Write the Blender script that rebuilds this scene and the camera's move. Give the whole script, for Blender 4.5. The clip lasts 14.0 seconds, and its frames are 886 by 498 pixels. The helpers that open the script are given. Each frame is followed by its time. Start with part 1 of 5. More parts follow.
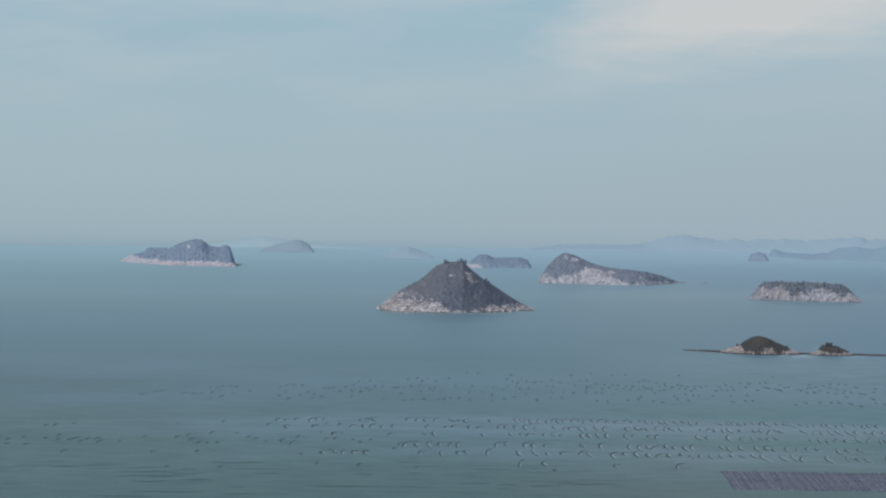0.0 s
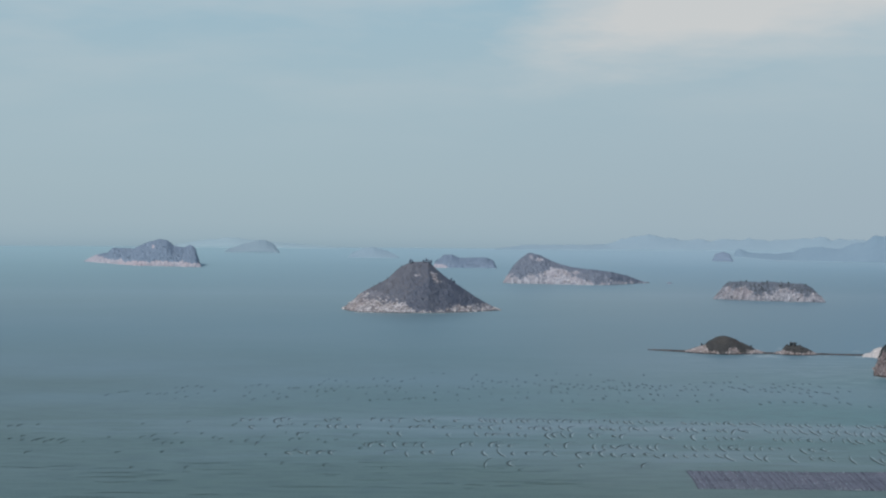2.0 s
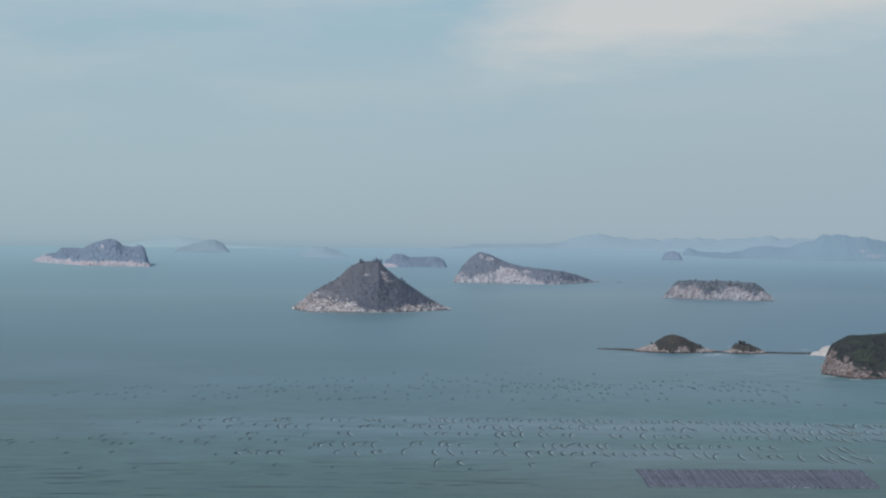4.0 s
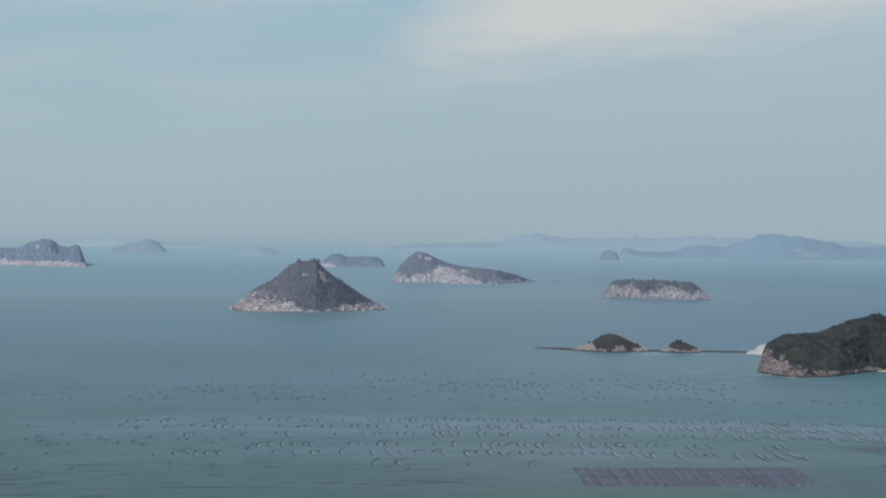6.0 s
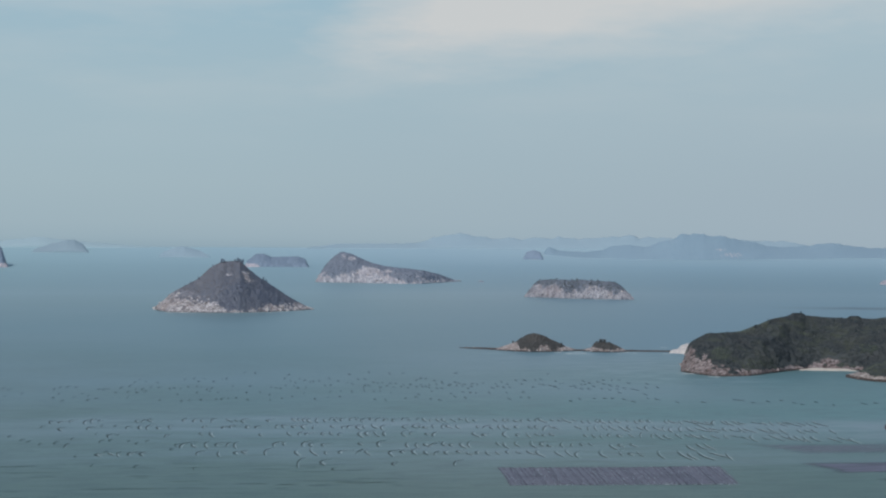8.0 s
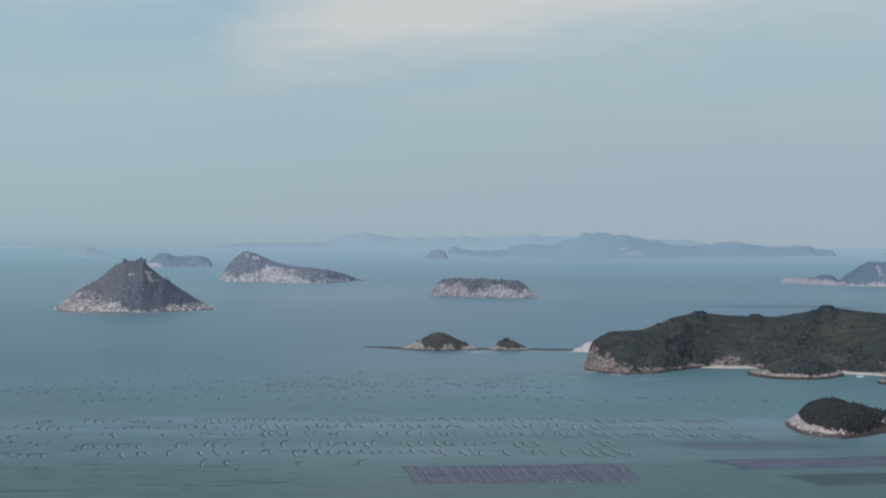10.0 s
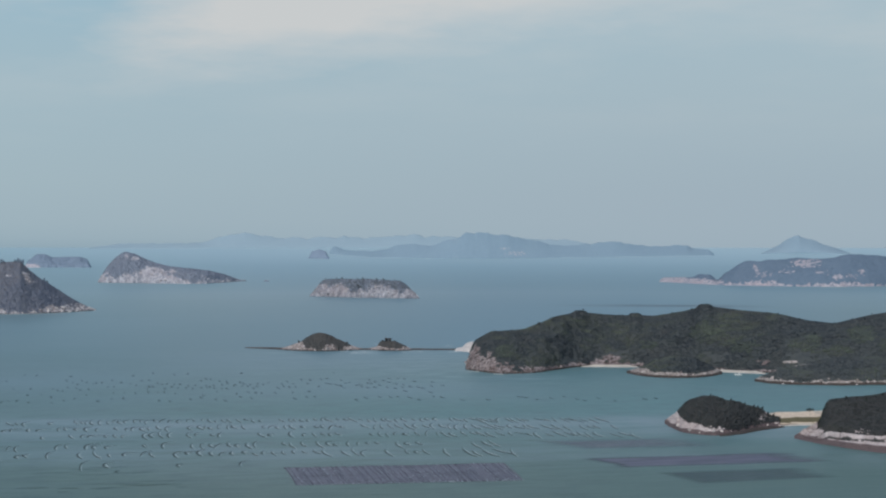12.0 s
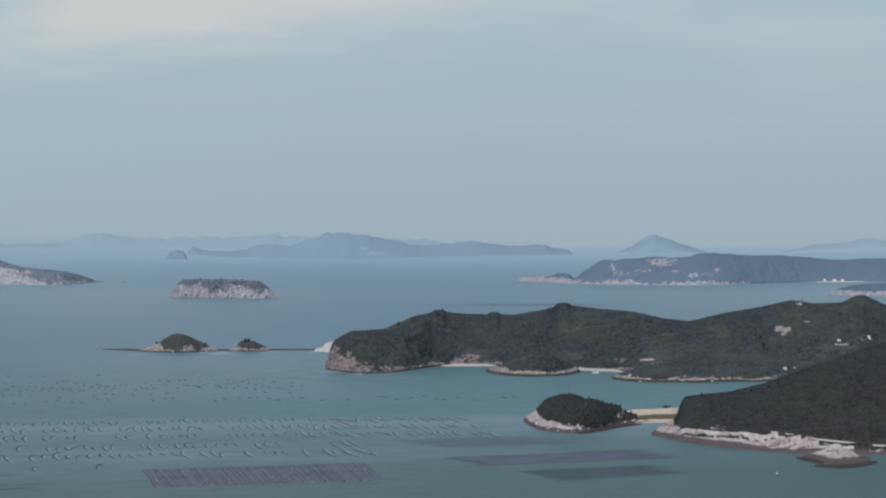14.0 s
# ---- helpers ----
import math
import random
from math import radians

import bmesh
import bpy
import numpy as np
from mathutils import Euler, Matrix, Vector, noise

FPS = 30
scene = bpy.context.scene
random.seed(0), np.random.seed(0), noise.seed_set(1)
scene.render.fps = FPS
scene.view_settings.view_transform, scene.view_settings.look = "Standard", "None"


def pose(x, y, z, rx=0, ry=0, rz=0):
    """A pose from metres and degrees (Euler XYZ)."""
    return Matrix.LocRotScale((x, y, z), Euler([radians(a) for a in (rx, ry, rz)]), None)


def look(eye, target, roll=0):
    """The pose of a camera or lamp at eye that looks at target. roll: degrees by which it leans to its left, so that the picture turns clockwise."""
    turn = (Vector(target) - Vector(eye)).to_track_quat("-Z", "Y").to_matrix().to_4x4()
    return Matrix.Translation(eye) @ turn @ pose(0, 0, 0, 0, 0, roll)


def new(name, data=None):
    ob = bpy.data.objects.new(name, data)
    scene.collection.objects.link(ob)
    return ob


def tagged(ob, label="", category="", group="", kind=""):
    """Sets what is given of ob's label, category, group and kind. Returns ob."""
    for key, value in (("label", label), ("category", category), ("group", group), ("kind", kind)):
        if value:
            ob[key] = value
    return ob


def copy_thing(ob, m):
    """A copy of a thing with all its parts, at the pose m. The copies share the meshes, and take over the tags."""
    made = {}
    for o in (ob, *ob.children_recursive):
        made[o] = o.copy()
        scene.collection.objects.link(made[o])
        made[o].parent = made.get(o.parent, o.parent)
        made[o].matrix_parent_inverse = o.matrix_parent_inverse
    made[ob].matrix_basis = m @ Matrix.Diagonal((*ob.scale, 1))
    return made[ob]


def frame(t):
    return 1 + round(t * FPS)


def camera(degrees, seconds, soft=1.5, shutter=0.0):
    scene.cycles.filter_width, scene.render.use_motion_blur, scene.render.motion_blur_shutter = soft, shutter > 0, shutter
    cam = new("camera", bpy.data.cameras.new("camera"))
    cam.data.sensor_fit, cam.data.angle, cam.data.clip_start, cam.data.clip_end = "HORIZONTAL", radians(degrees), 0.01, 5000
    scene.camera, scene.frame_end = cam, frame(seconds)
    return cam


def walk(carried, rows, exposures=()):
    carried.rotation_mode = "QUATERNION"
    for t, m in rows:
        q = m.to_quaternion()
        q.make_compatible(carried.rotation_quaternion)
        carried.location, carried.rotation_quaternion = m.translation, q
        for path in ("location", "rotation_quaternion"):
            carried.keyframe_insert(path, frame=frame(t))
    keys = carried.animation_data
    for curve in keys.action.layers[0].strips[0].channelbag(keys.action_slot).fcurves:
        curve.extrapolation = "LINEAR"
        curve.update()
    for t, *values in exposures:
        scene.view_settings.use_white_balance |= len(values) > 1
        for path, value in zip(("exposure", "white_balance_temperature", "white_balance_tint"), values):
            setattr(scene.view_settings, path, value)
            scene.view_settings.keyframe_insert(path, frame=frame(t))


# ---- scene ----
# The camera turns where it is, 80 m over the water.
EYE = 80.0
cam = camera(25.67, 14.0, soft=2.2)
TURNS = [
    (0.0, 0.003, -0.234, -0.375), (0.5, -0.297, -0.230, -0.352), (1.0, -0.514, -0.230, -0.350),
    (1.5, -0.737, -0.226, -0.350), (2.0, -1.020, -0.226, -0.356), (2.5, -1.346, -0.225, -0.350),
    (3.0, -1.672, -0.227, -0.325), (5.5, -3.888, -0.241, -0.256), (6.0, -4.321, -0.240, -0.243),
    (6.5, -4.780, -0.243, -0.243), (7.0, -5.318, -0.236, -0.230), (9.5, -8.632, -0.246, -0.156),
    (10.0, -9.373, -0.250, -0.124), (10.5, -10.165, -0.252, -0.085), (11.0, -11.010, -0.249, -0.064),
    (11.5, -11.928, -0.244, -0.035), (12.0, -12.863, -0.242, -0.025), (12.5, -13.886, -0.246, 0.010),
    (13.0, -14.947, -0.244, 0.035), (13.5, -15.985, -0.247, 0.080), (14.0, -17.007, -0.252, 0.135),
]
walk(cam, [(t, pose(0, 0, EYE, 90 + pitch, roll, yaw)) for t, yaw, pitch, roll in TURNS])

# ---- light ----
SUN_AZ, SUN_EL = -142.0, 44.0  # degrees clockwise from +y, above the horizon
sun = new("sun", bpy.data.lights.new("sun", "SUN"))
sun.data.energy, sun.data.angle, sun.data.color = 2.3, radians(8.0), (1.0, 0.97, 0.93)
sun_from = Vector((math.sin(radians(SUN_AZ)) * math.cos(radians(SUN_EL)), math.cos(radians(SUN_AZ)) * math.cos(radians(SUN_EL)), math.sin(radians(SUN_EL))))
sun.matrix_world = look(sun_from * 300, (0, 0, 0))


class Nodes:
    """Short hand for a node tree."""

    def __init__(self, tree):
        self.tree = tree
        tree.nodes.clear()

    def put(self, kind, ins=None, **settings):
        node = self.tree.nodes.new(kind)
        for key, value in settings.items():
            if key == "operation":
                node.operation = value
            elif key == "blend_type":
                node.blend_type = value
            elif key == "data_type":
                node.data_type = value
            elif key == "attribute_name":
                node.attribute_name = value
            elif key == "sky_type":
                node.sky_type = value
            elif key == "gradient_type":
                node.gradient_type = value
        for key, value in (ins or {}).items():
            if isinstance(value, bpy.types.NodeSocket):
                self.tree.links.new(value, node.inputs[key])
            else:
                node.inputs[key].default_value = value
        return node

    def math(self, op, a, b=0.5, c=0.5):
        return self.put("ShaderNodeMath", {0: a, 1: b, 2: c}, operation=op).outputs[0]

    def mix(self, fac, a, b):
        return self.put("ShaderNodeMix", {0: fac, 6: a, 7: b}, data_type="RGBA").outputs[2]

    def noise(self, vector, scale, detail=4.0, rough=0.6):
        return self.put("ShaderNodeTexNoise", {"Vector": vector, "Scale": scale, "Detail": detail, "Roughness": rough}).outputs[0]

    def ramp(self, fac, stops):
        node = self.put("ShaderNodeValToRGB", {0: fac})
        el = node.color_ramp.elements
        while len(el) < len(stops):
            el.new(0.5)
        for e, (place, colour) in zip(el, stops):
            e.position, e.color = place, (*colour, 1.0) if len(colour) == 3 else colour
        return node.outputs[0]

    def step(self, value, low, high):
        return self.put("ShaderNodeMapRange", {0: value, 1: low, 2: high, 3: 0.0, 4: 1.0}).outputs[0]

    def scaled(self, vector, s):
        return self.put("ShaderNodeMapping", {"Vector": vector, "Scale": s}).outputs[0]


def rgb(r, g, b):
    return (r, g, b, 1.0)


# A hazy bright sky: clear-sky model under thin haze, with a bank of pale cloud.
world = bpy.data.worlds.new("hazy_sky")
scene.world = world
world.use_nodes = True
n = Nodes(world.node_tree)
way = n.put("ShaderNodeTexCoord").outputs["Generated"]
xyz = n.put("ShaderNodeSeparateXYZ", {0: way})
sky = n.put("ShaderNodeTexSky", sky_type="NISHITA")
sky.sun_disc, sky.sun_elevation, sky.sun_rotation = False, radians(SUN_EL), radians(SUN_AZ)
sky.dust_density, sky.ozone_density = 2.5, 2.0
clear = n.put("ShaderNodeMix", {0: 1.0, 6: sky.outputs[0], 7: rgb(0.09, 0.09, 0.09)}, data_type="RGBA", blend_type="MULTIPLY").outputs[2]
up = n.put("ShaderNodeMapRange", {0: xyz.outputs[2], 1: -0.03, 2: 0.37}).outputs[0]
haze = n.ramp(up, [(0.0, (0.24, 0.35, 0.42)), (0.064, (0.265, 0.37, 0.44)), (0.080, (0.315, 0.420, 0.482)), (0.098, (0.337, 0.441, 0.499)), (0.15, (0.357, 0.466, 0.520)),
                   (0.26, (0.364, 0.490, 0.556)), (0.375, (0.340, 0.495, 0.585)), (0.55, (0.25, 0.43, 0.58)), (1.0, (0.20, 0.38, 0.58))])
base = n.mix(n.step(xyz.outputs[2], 0.05, 0.9), haze, clear)
wisps = n.noise(n.scaled(way, (5.0, 5.0, 22.0)), 1.6, 5.0, 0.55)
fine = n.noise(n.scaled(way, (11.0, 11.0, 44.0)), 1.5, 4.0, 0.6)
side = n.math("DIVIDE", xyz.outputs[0], n.math("MAXIMUM", xyz.outputs[1], 0.05))  # tangent of the azimuth
ahead = n.step(xyz.outputs[1], 0.0, 0.5)
grey = n.math("MULTIPLY", n.math("MULTIPLY", n.math("MULTIPLY", n.step(side, -0.05, 0.35), ahead), n.step(xyz.outputs[2], 0.11, 0.02)), 0.8)
base = n.mix(grey, base, rgb(0.348, 0.432, 0.500))
pale = n.math("MULTIPLY", n.math("MULTIPLY", n.step(side, 0.05, 0.50), ahead), n.math("MULTIPLY", n.step(xyz.outputs[2], 0.03, 0.10), n.step(xyz.outputs[2], 0.30, 0.16)))
base = n.mix(n.math("MULTIPLY", pale, 0.5), base, rgb(0.425, 0.510, 0.555))
edge = n.math("ADD", side, n.math("MULTIPLY", n.math("SUBTRACT", fine, 0.5), 0.07))
height = n.math("ADD", xyz.outputs[2], n.math("MULTIPLY", n.math("SUBTRACT", fine, 0.5), 0.03))
under = n.math("SUBTRACT", height, n.math("MULTIPLY", n.math("SUBTRACT", n.math("MAXIMUM", side, 0.05), 0.05), 0.15))
bank = n.math("MULTIPLY", n.math("MULTIPLY", n.step(edge, 0.045, 0.11), n.step(edge, 0.60, 0.20)), n.step(under, 0.068, 0.102))
bank = n.math("MULTIPLY", n.math("MULTIPLY", bank, ahead), n.step(xyz.outputs[2], 0.24, 0.14))
veil = n.math("MULTIPLY", n.step(wisps, 0.42, 0.74), n.step(xyz.outputs[2], 0.04, 0.13))
cloud = n.math("MINIMUM", n.math("ADD", n.math("MULTIPLY", bank, 0.95), n.math("MULTIPLY", veil, 0.42)), 0.9)
both = n.mix(cloud, base, rgb(0.60, 0.61, 0.61))
n.put("ShaderNodeOutputWorld", {0: n.put("ShaderNodeBackground", {0: both, 1: 1.0}).outputs[0]})

# ---- materials ----


def material(name):
    m = bpy.data.materials.new(name)
    m.use_nodes = True
    return m, Nodes(m.node_tree)


def finish(m, k, colour, rough=0.85, bump=None, strength=0.3, distance=0.2, spec=0.3):
    ins = {"Base Color": colour, "Roughness": rough, "Specular IOR Level": spec}
    if bump is not None:
        ins["Normal"] = k.put("ShaderNodeBump", {"Height": bump, "Strength": strength, "Distance": distance}).outputs[0]
    k.put("ShaderNodeOutputMaterial", {0: k.put("ShaderNodeBsdfPrincipled", ins).outputs[0]})
    return m


def land_material(name, rock_dark, rock_pale, rust, scrub_dark, scrub_pale, tidal, grain, crack=0.45, relief=0.75):
    """Rock where the attribute cover is low, scrub and soil where it is high, a dark weedy band at the tide line."""
    m, k = material(name)
    at = k.put("ShaderNodeTexCoord").outputs["Object"]
    cover = k.put("ShaderNodeAttribute", attribute_name="cover").outputs["Fac"]
    tide = k.put("ShaderNodeAttribute", attribute_name="tide").outputs["Fac"]
    big, small = k.noise(at, 0.05 / grain, 5.0), k.noise(at, 0.35 / grain, 6.0, 0.7)
    cracks = k.noise(k.scaled(at, (1.0, 1.0, 0.35)), 0.42 / grain, 7.0, 0.78)
    rock = k.ramp(cracks, [(0.34, tuple(c * crack for c in rock_dark)), (0.44, rock_dark), (0.56, rock_pale), (0.7, tuple(min(0.85, c * 1.25) for c in rock_pale))])
    rock = k.mix(k.math("MULTIPLY", k.step(big, 0.48, 0.66), 0.75), rock, rgb(*rust))
    scrub = k.mix(k.step(k.math("ADD", k.math("MULTIPLY", small, 0.6), k.math("MULTIPLY", big, 0.4)), 0.36, 0.64), rgb(*scrub_dark), rgb(*scrub_pale))
    edge = k.step(k.math("ADD", cover, k.math("MULTIPLY", k.math("SUBTRACT", small, 0.5), 1.1)), 0.40, 0.60)
    colour = k.mix(edge, rock, scrub)
    wet = k.step(k.math("ADD", tide, k.math("MULTIPLY", k.math("SUBTRACT", cracks, 0.5), 0.8)), 0.35, 0.65)
    colour = k.mix(wet, colour, rgb(*tidal))
    return finish(m, k, colour, 0.9, cracks, relief, 0.8 * grain, 0.2)


def leaf_material(name, dark, mid, pale, dry=0.45):
    m, k = material(name)
    at = k.put("ShaderNodeTexCoord").outputs["Object"]
    one = k.put("ShaderNodeNewGeometry").outputs["Random Per Island"]
    small = k.noise(at, 1.4, 4.0, 0.7)
    big = k.noise(at, 0.024, 5.0, 0.62)
    groups = k.step(k.noise(at, 0.085, 3.0, 0.6), 0.42, 0.60)
    share = k.math("ADD", k.math("MULTIPLY", k.step(big, 0.43, 0.60), 0.5), k.math("MULTIPLY", groups, 0.38))
    colour = k.ramp(k.math("ADD", k.math("MULTIPLY", one, 0.09), share),
                    [(0.0, dark), (0.5, mid), (1.0, pale)])
    brown = k.step(k.noise(at, 0.05, 4.0, 0.65), 0.54, 0.68)
    colour = k.mix(k.math("MULTIPLY", brown, dry), colour, rgb(mid[0] * 1.55, mid[1] * 1.15, mid[2] * 1.0))
    colour = k.mix(k.math("MULTIPLY", k.step(small, 0.45, 0.75), 0.06), colour, rgb(*(c * 0.6 for c in dark)))
    return finish(m, k, colour, 0.95, small, 0.18, 0.3, 0.1)


def stone_material(name, dark, pale):
    """Loose stones, each of its own shade."""
    m, k = material(name)
    at = k.put("ShaderNodeTexCoord").outputs["Object"]
    one = k.put("ShaderNodeNewGeometry").outputs["Random Per Island"]
    small = k.noise(at, 1.1, 5.0, 0.7)
    colour = k.mix(k.math("ADD", k.math("MULTIPLY", one, 0.6), k.math("MULTIPLY", k.step(small, 0.35, 0.65), 0.4)), rgb(*dark), rgb(*pale))
    return finish(m, k, colour, 0.9, small, 0.8, 0.3, 0.2)


def plain_material(name, dark, pale, scale=0.5, rough=0.8, strength=0.4, distance=0.1):
    m, k = material(name)
    at = k.put("ShaderNodeTexCoord").outputs["Object"]
    a, b = k.noise(at, scale, 5.0, 0.65), k.noise(at, scale * 6, 4.0, 0.6)
    colour = k.mix(k.step(k.math("ADD", k.math("MULTIPLY", a, 0.7), k.math("MULTIPLY", b, 0.3)), 0.35, 0.65), rgb(*dark), rgb(*pale))
    return finish(m, k, colour, rough, b, strength, distance)


def water_material():
    m, k = material("sea_water")
    at = k.put("ShaderNodeTexCoord").outputs["Object"]
    xyz = k.put("ShaderNodeSeparateXYZ", {0: at})
    far = k.put("ShaderNodeVectorMath", {0: at}, operation="LENGTH").outputs["Value"]
    # broad drifts of clearer and siltier water, bands ruffled by the wind, then swell and ripples
    drift = k.noise(k.scaled(at, (1.0, 0.5, 1.0)), 0.0045, 4.0, 0.6)
    broad = k.noise(k.scaled(at, (0.0042, 0.0042, 1.0)), 1.0, 4.0, 0.55)
    streak = k.noise(k.scaled(at, (0.022, 0.06, 1.0)), 1.0, 5.0, 0.65)
    crest = k.noise(k.scaled(at, (0.055, 0.13, 1.0)), 1.0, 5.0, 0.7)
    wander = k.math("ADD", far, k.math("MULTIPLY", k.math("SUBTRACT", k.noise(at, 0.006, 4.0, 0.6), 0.5), 130.0))
    band = k.math("MULTIPLY", k.step(wander, 785.0, 830.0), k.step(wander, 900.0, 862.0))
    band = k.math("MULTIPLY", band, k.step(xyz.outputs[0], -230.0, 40.0))
    second = k.math("MULTIPLY", k.math("MULTIPLY", k.step(wander, 690.0, 720.0), k.step(wander, 785.0, 750.0)), k.math("MULTIPLY", k.step(xyz.outputs[0], -120.0, 60.0), 0.55))
    band = k.math("ADD", band, second)
    east = k.step(xyz.outputs[0], -200.0, 330.0)
    inshore = k.math("MULTIPLY", k.math("MULTIPLY", east, k.step(far, 1500.0, 900.0)), k.step(far, 600.0, 790.0))
    colour = k.mix(k.math("ADD", k.math("MULTIPLY", drift, 0.5), k.math("MULTIPLY", east, 0.4)), rgb(0.112, 0.165, 0.172), rgb(0.080, 0.158, 0.181))
    colour = k.mix(k.math("MULTIPLY", inshore, 0.8), colour, rgb(0.066, 0.186, 0.192))
    # brightness put into the colour over a ring at middle distance from the viewpoint
    mid_ring = k.math("MULTIPLY", k.math("MULTIPLY", k.step(far, 1150.0, 1450.0), k.step(far, 2600.0, 1900.0)), k.step(xyz.outputs[0], 600.0, 250.0))
    colour = k.mix(k.math("MULTIPLY", mid_ring, 0.4), colour, rgb(0.097, 0.194, 0.248))
    # silty green water near by and out to the west
    silt = k.math("MAXIMUM", k.math("MULTIPLY", k.step(far, 1700.0, 620.0), k.step(xyz.outputs[0], 180.0, -160.0)), k.step(far, 900.0, 620.0))
    colour = k.mix(k.math("MULTIPLY", silt, k.math("ADD", 0.5, k.math("MULTIPLY", k.step(drift, 0.35, 0.65), 0.42))), colour, rgb(0.078, 0.128, 0.100))
    # wave shading put into the colour: short dark furrows between the crests
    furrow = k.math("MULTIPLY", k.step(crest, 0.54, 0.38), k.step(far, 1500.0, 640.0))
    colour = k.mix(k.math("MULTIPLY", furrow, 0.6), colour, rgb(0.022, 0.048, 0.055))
    # shimmer of wind-ruffled bands and gusts, put into the colour as paler tones
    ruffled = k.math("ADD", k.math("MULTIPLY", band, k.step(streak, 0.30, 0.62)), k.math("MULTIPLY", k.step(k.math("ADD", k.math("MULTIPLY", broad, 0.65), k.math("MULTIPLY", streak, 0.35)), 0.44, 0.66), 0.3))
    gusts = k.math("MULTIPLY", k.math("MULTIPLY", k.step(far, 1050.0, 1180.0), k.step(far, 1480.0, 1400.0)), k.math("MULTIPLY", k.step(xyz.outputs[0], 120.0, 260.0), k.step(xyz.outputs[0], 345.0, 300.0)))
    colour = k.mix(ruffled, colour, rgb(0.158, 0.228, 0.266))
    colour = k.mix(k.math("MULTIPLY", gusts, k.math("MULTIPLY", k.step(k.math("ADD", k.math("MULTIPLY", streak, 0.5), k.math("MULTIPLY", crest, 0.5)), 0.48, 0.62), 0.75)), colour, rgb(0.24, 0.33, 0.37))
    # a paler band beyond the farm, darker close by, by distance from the viewpoint
    reach = k.math("MULTIPLY", k.math("MULTIPLY", k.step(far, 930.0, 1010.0), k.step(far, 1420.0, 1280.0)), k.step(xyz.outputs[0], 320.0, 220.0))
    colour = k.mix(k.math("MULTIPLY", reach, k.math("MULTIPLY", k.step(broad, 0.30, 0.60), 0.5)), colour, rgb(0.133, 0.214, 0.268))
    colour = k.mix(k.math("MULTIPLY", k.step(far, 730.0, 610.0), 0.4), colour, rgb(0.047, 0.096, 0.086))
    # shoal green water off the near headland
    shoal = k.math("MULTIPLY", k.step(xyz.outputs[0], 130.0, 290.0), k.step(far, 850.0, 680.0))
    colour = k.mix(k.math("MULTIPLY", shoal, 0.9), colour, rgb(0.050, 0.103, 0.090))
    # distance haze put into the colour, paling the sea outward, and one dark slick
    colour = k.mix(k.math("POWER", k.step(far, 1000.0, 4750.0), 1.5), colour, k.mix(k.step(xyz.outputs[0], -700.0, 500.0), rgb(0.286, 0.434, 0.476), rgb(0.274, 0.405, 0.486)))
    # more haze in the colour, so the last water blends into the sky
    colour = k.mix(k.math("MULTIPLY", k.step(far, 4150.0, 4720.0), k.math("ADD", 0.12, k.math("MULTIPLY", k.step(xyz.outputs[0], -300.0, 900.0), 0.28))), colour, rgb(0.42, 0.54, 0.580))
    # dark blue tint between flat islet and headland, fitted by bearing from the camera
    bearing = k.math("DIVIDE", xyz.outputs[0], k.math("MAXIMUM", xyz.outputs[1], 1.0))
    blue_sector = k.math("MULTIPLY", k.math("MULTIPLY", k.step(bearing, 0.09, 0.25), k.step(bearing, 0.46, 0.34)), k.math("MULTIPLY", k.step(far, 1250.0, 1500.0), k.step(far, 4200.0, 2500.0)))
    colour = k.mix(k.math("MULTIPLY", blue_sector, 0.85), colour, rgb(0.090, 0.186, 0.252))
    slick_far = k.math("ADD", far, k.math("MULTIPLY", k.noise(at, 0.01, 3.0), 60.0))
    slick = k.math("MULTIPLY", k.math("MULTIPLY", k.step(slick_far, 2380.0, 2430.0), k.step(slick_far, 2500.0, 2460.0)), k.math("MULTIPLY", k.step(xyz.outputs[0], 660.0, 780.0), k.step(xyz.outputs[0], 930.0, 840.0)))
    colour = k.mix(k.math("MULTIPLY", slick, k.step(streak, 0.25, 0.55)), colour, rgb(0.02, 0.045, 0.07))
    swell = k.noise(k.scaled(at, (0.05, 0.16, 1.0)), 1.0, 3.0, 0.5)
    ripple = k.noise(k.scaled(at, (0.35, 0.9, 1.0)), 1.0, 4.0, 0.65)
    height = k.math("ADD", k.math("MULTIPLY", swell, 1.2), k.math("MULTIPLY", ripple, 0.45))
    # ripples and gloss follow distance from the viewpoint, brightening far water like haze
    calm = k.step(far, 650.0, 2700.0)
    strength = k.math("ADD", k.math("MULTIPLY", calm, -0.22), 0.34)
    rough = k.math("ADD", k.math("ADD", k.math("MULTIPLY", calm, -0.06), 0.40), k.math("MULTIPLY", k.step(far, 3000.0, 4200.0), 0.2))
    normal = k.put("ShaderNodeBump", {"Height": height, "Strength": strength, "Distance": 0.6}).outputs[0]
    shader = k.put("ShaderNodeBsdfPrincipled", {"Base Color": colour, "Roughness": rough, "IOR": 1.33, "Specular IOR Level": 0.42, "Normal": normal})
    k.put("ShaderNodeOutputMaterial", {0: shader.outputs[0]})
    return m


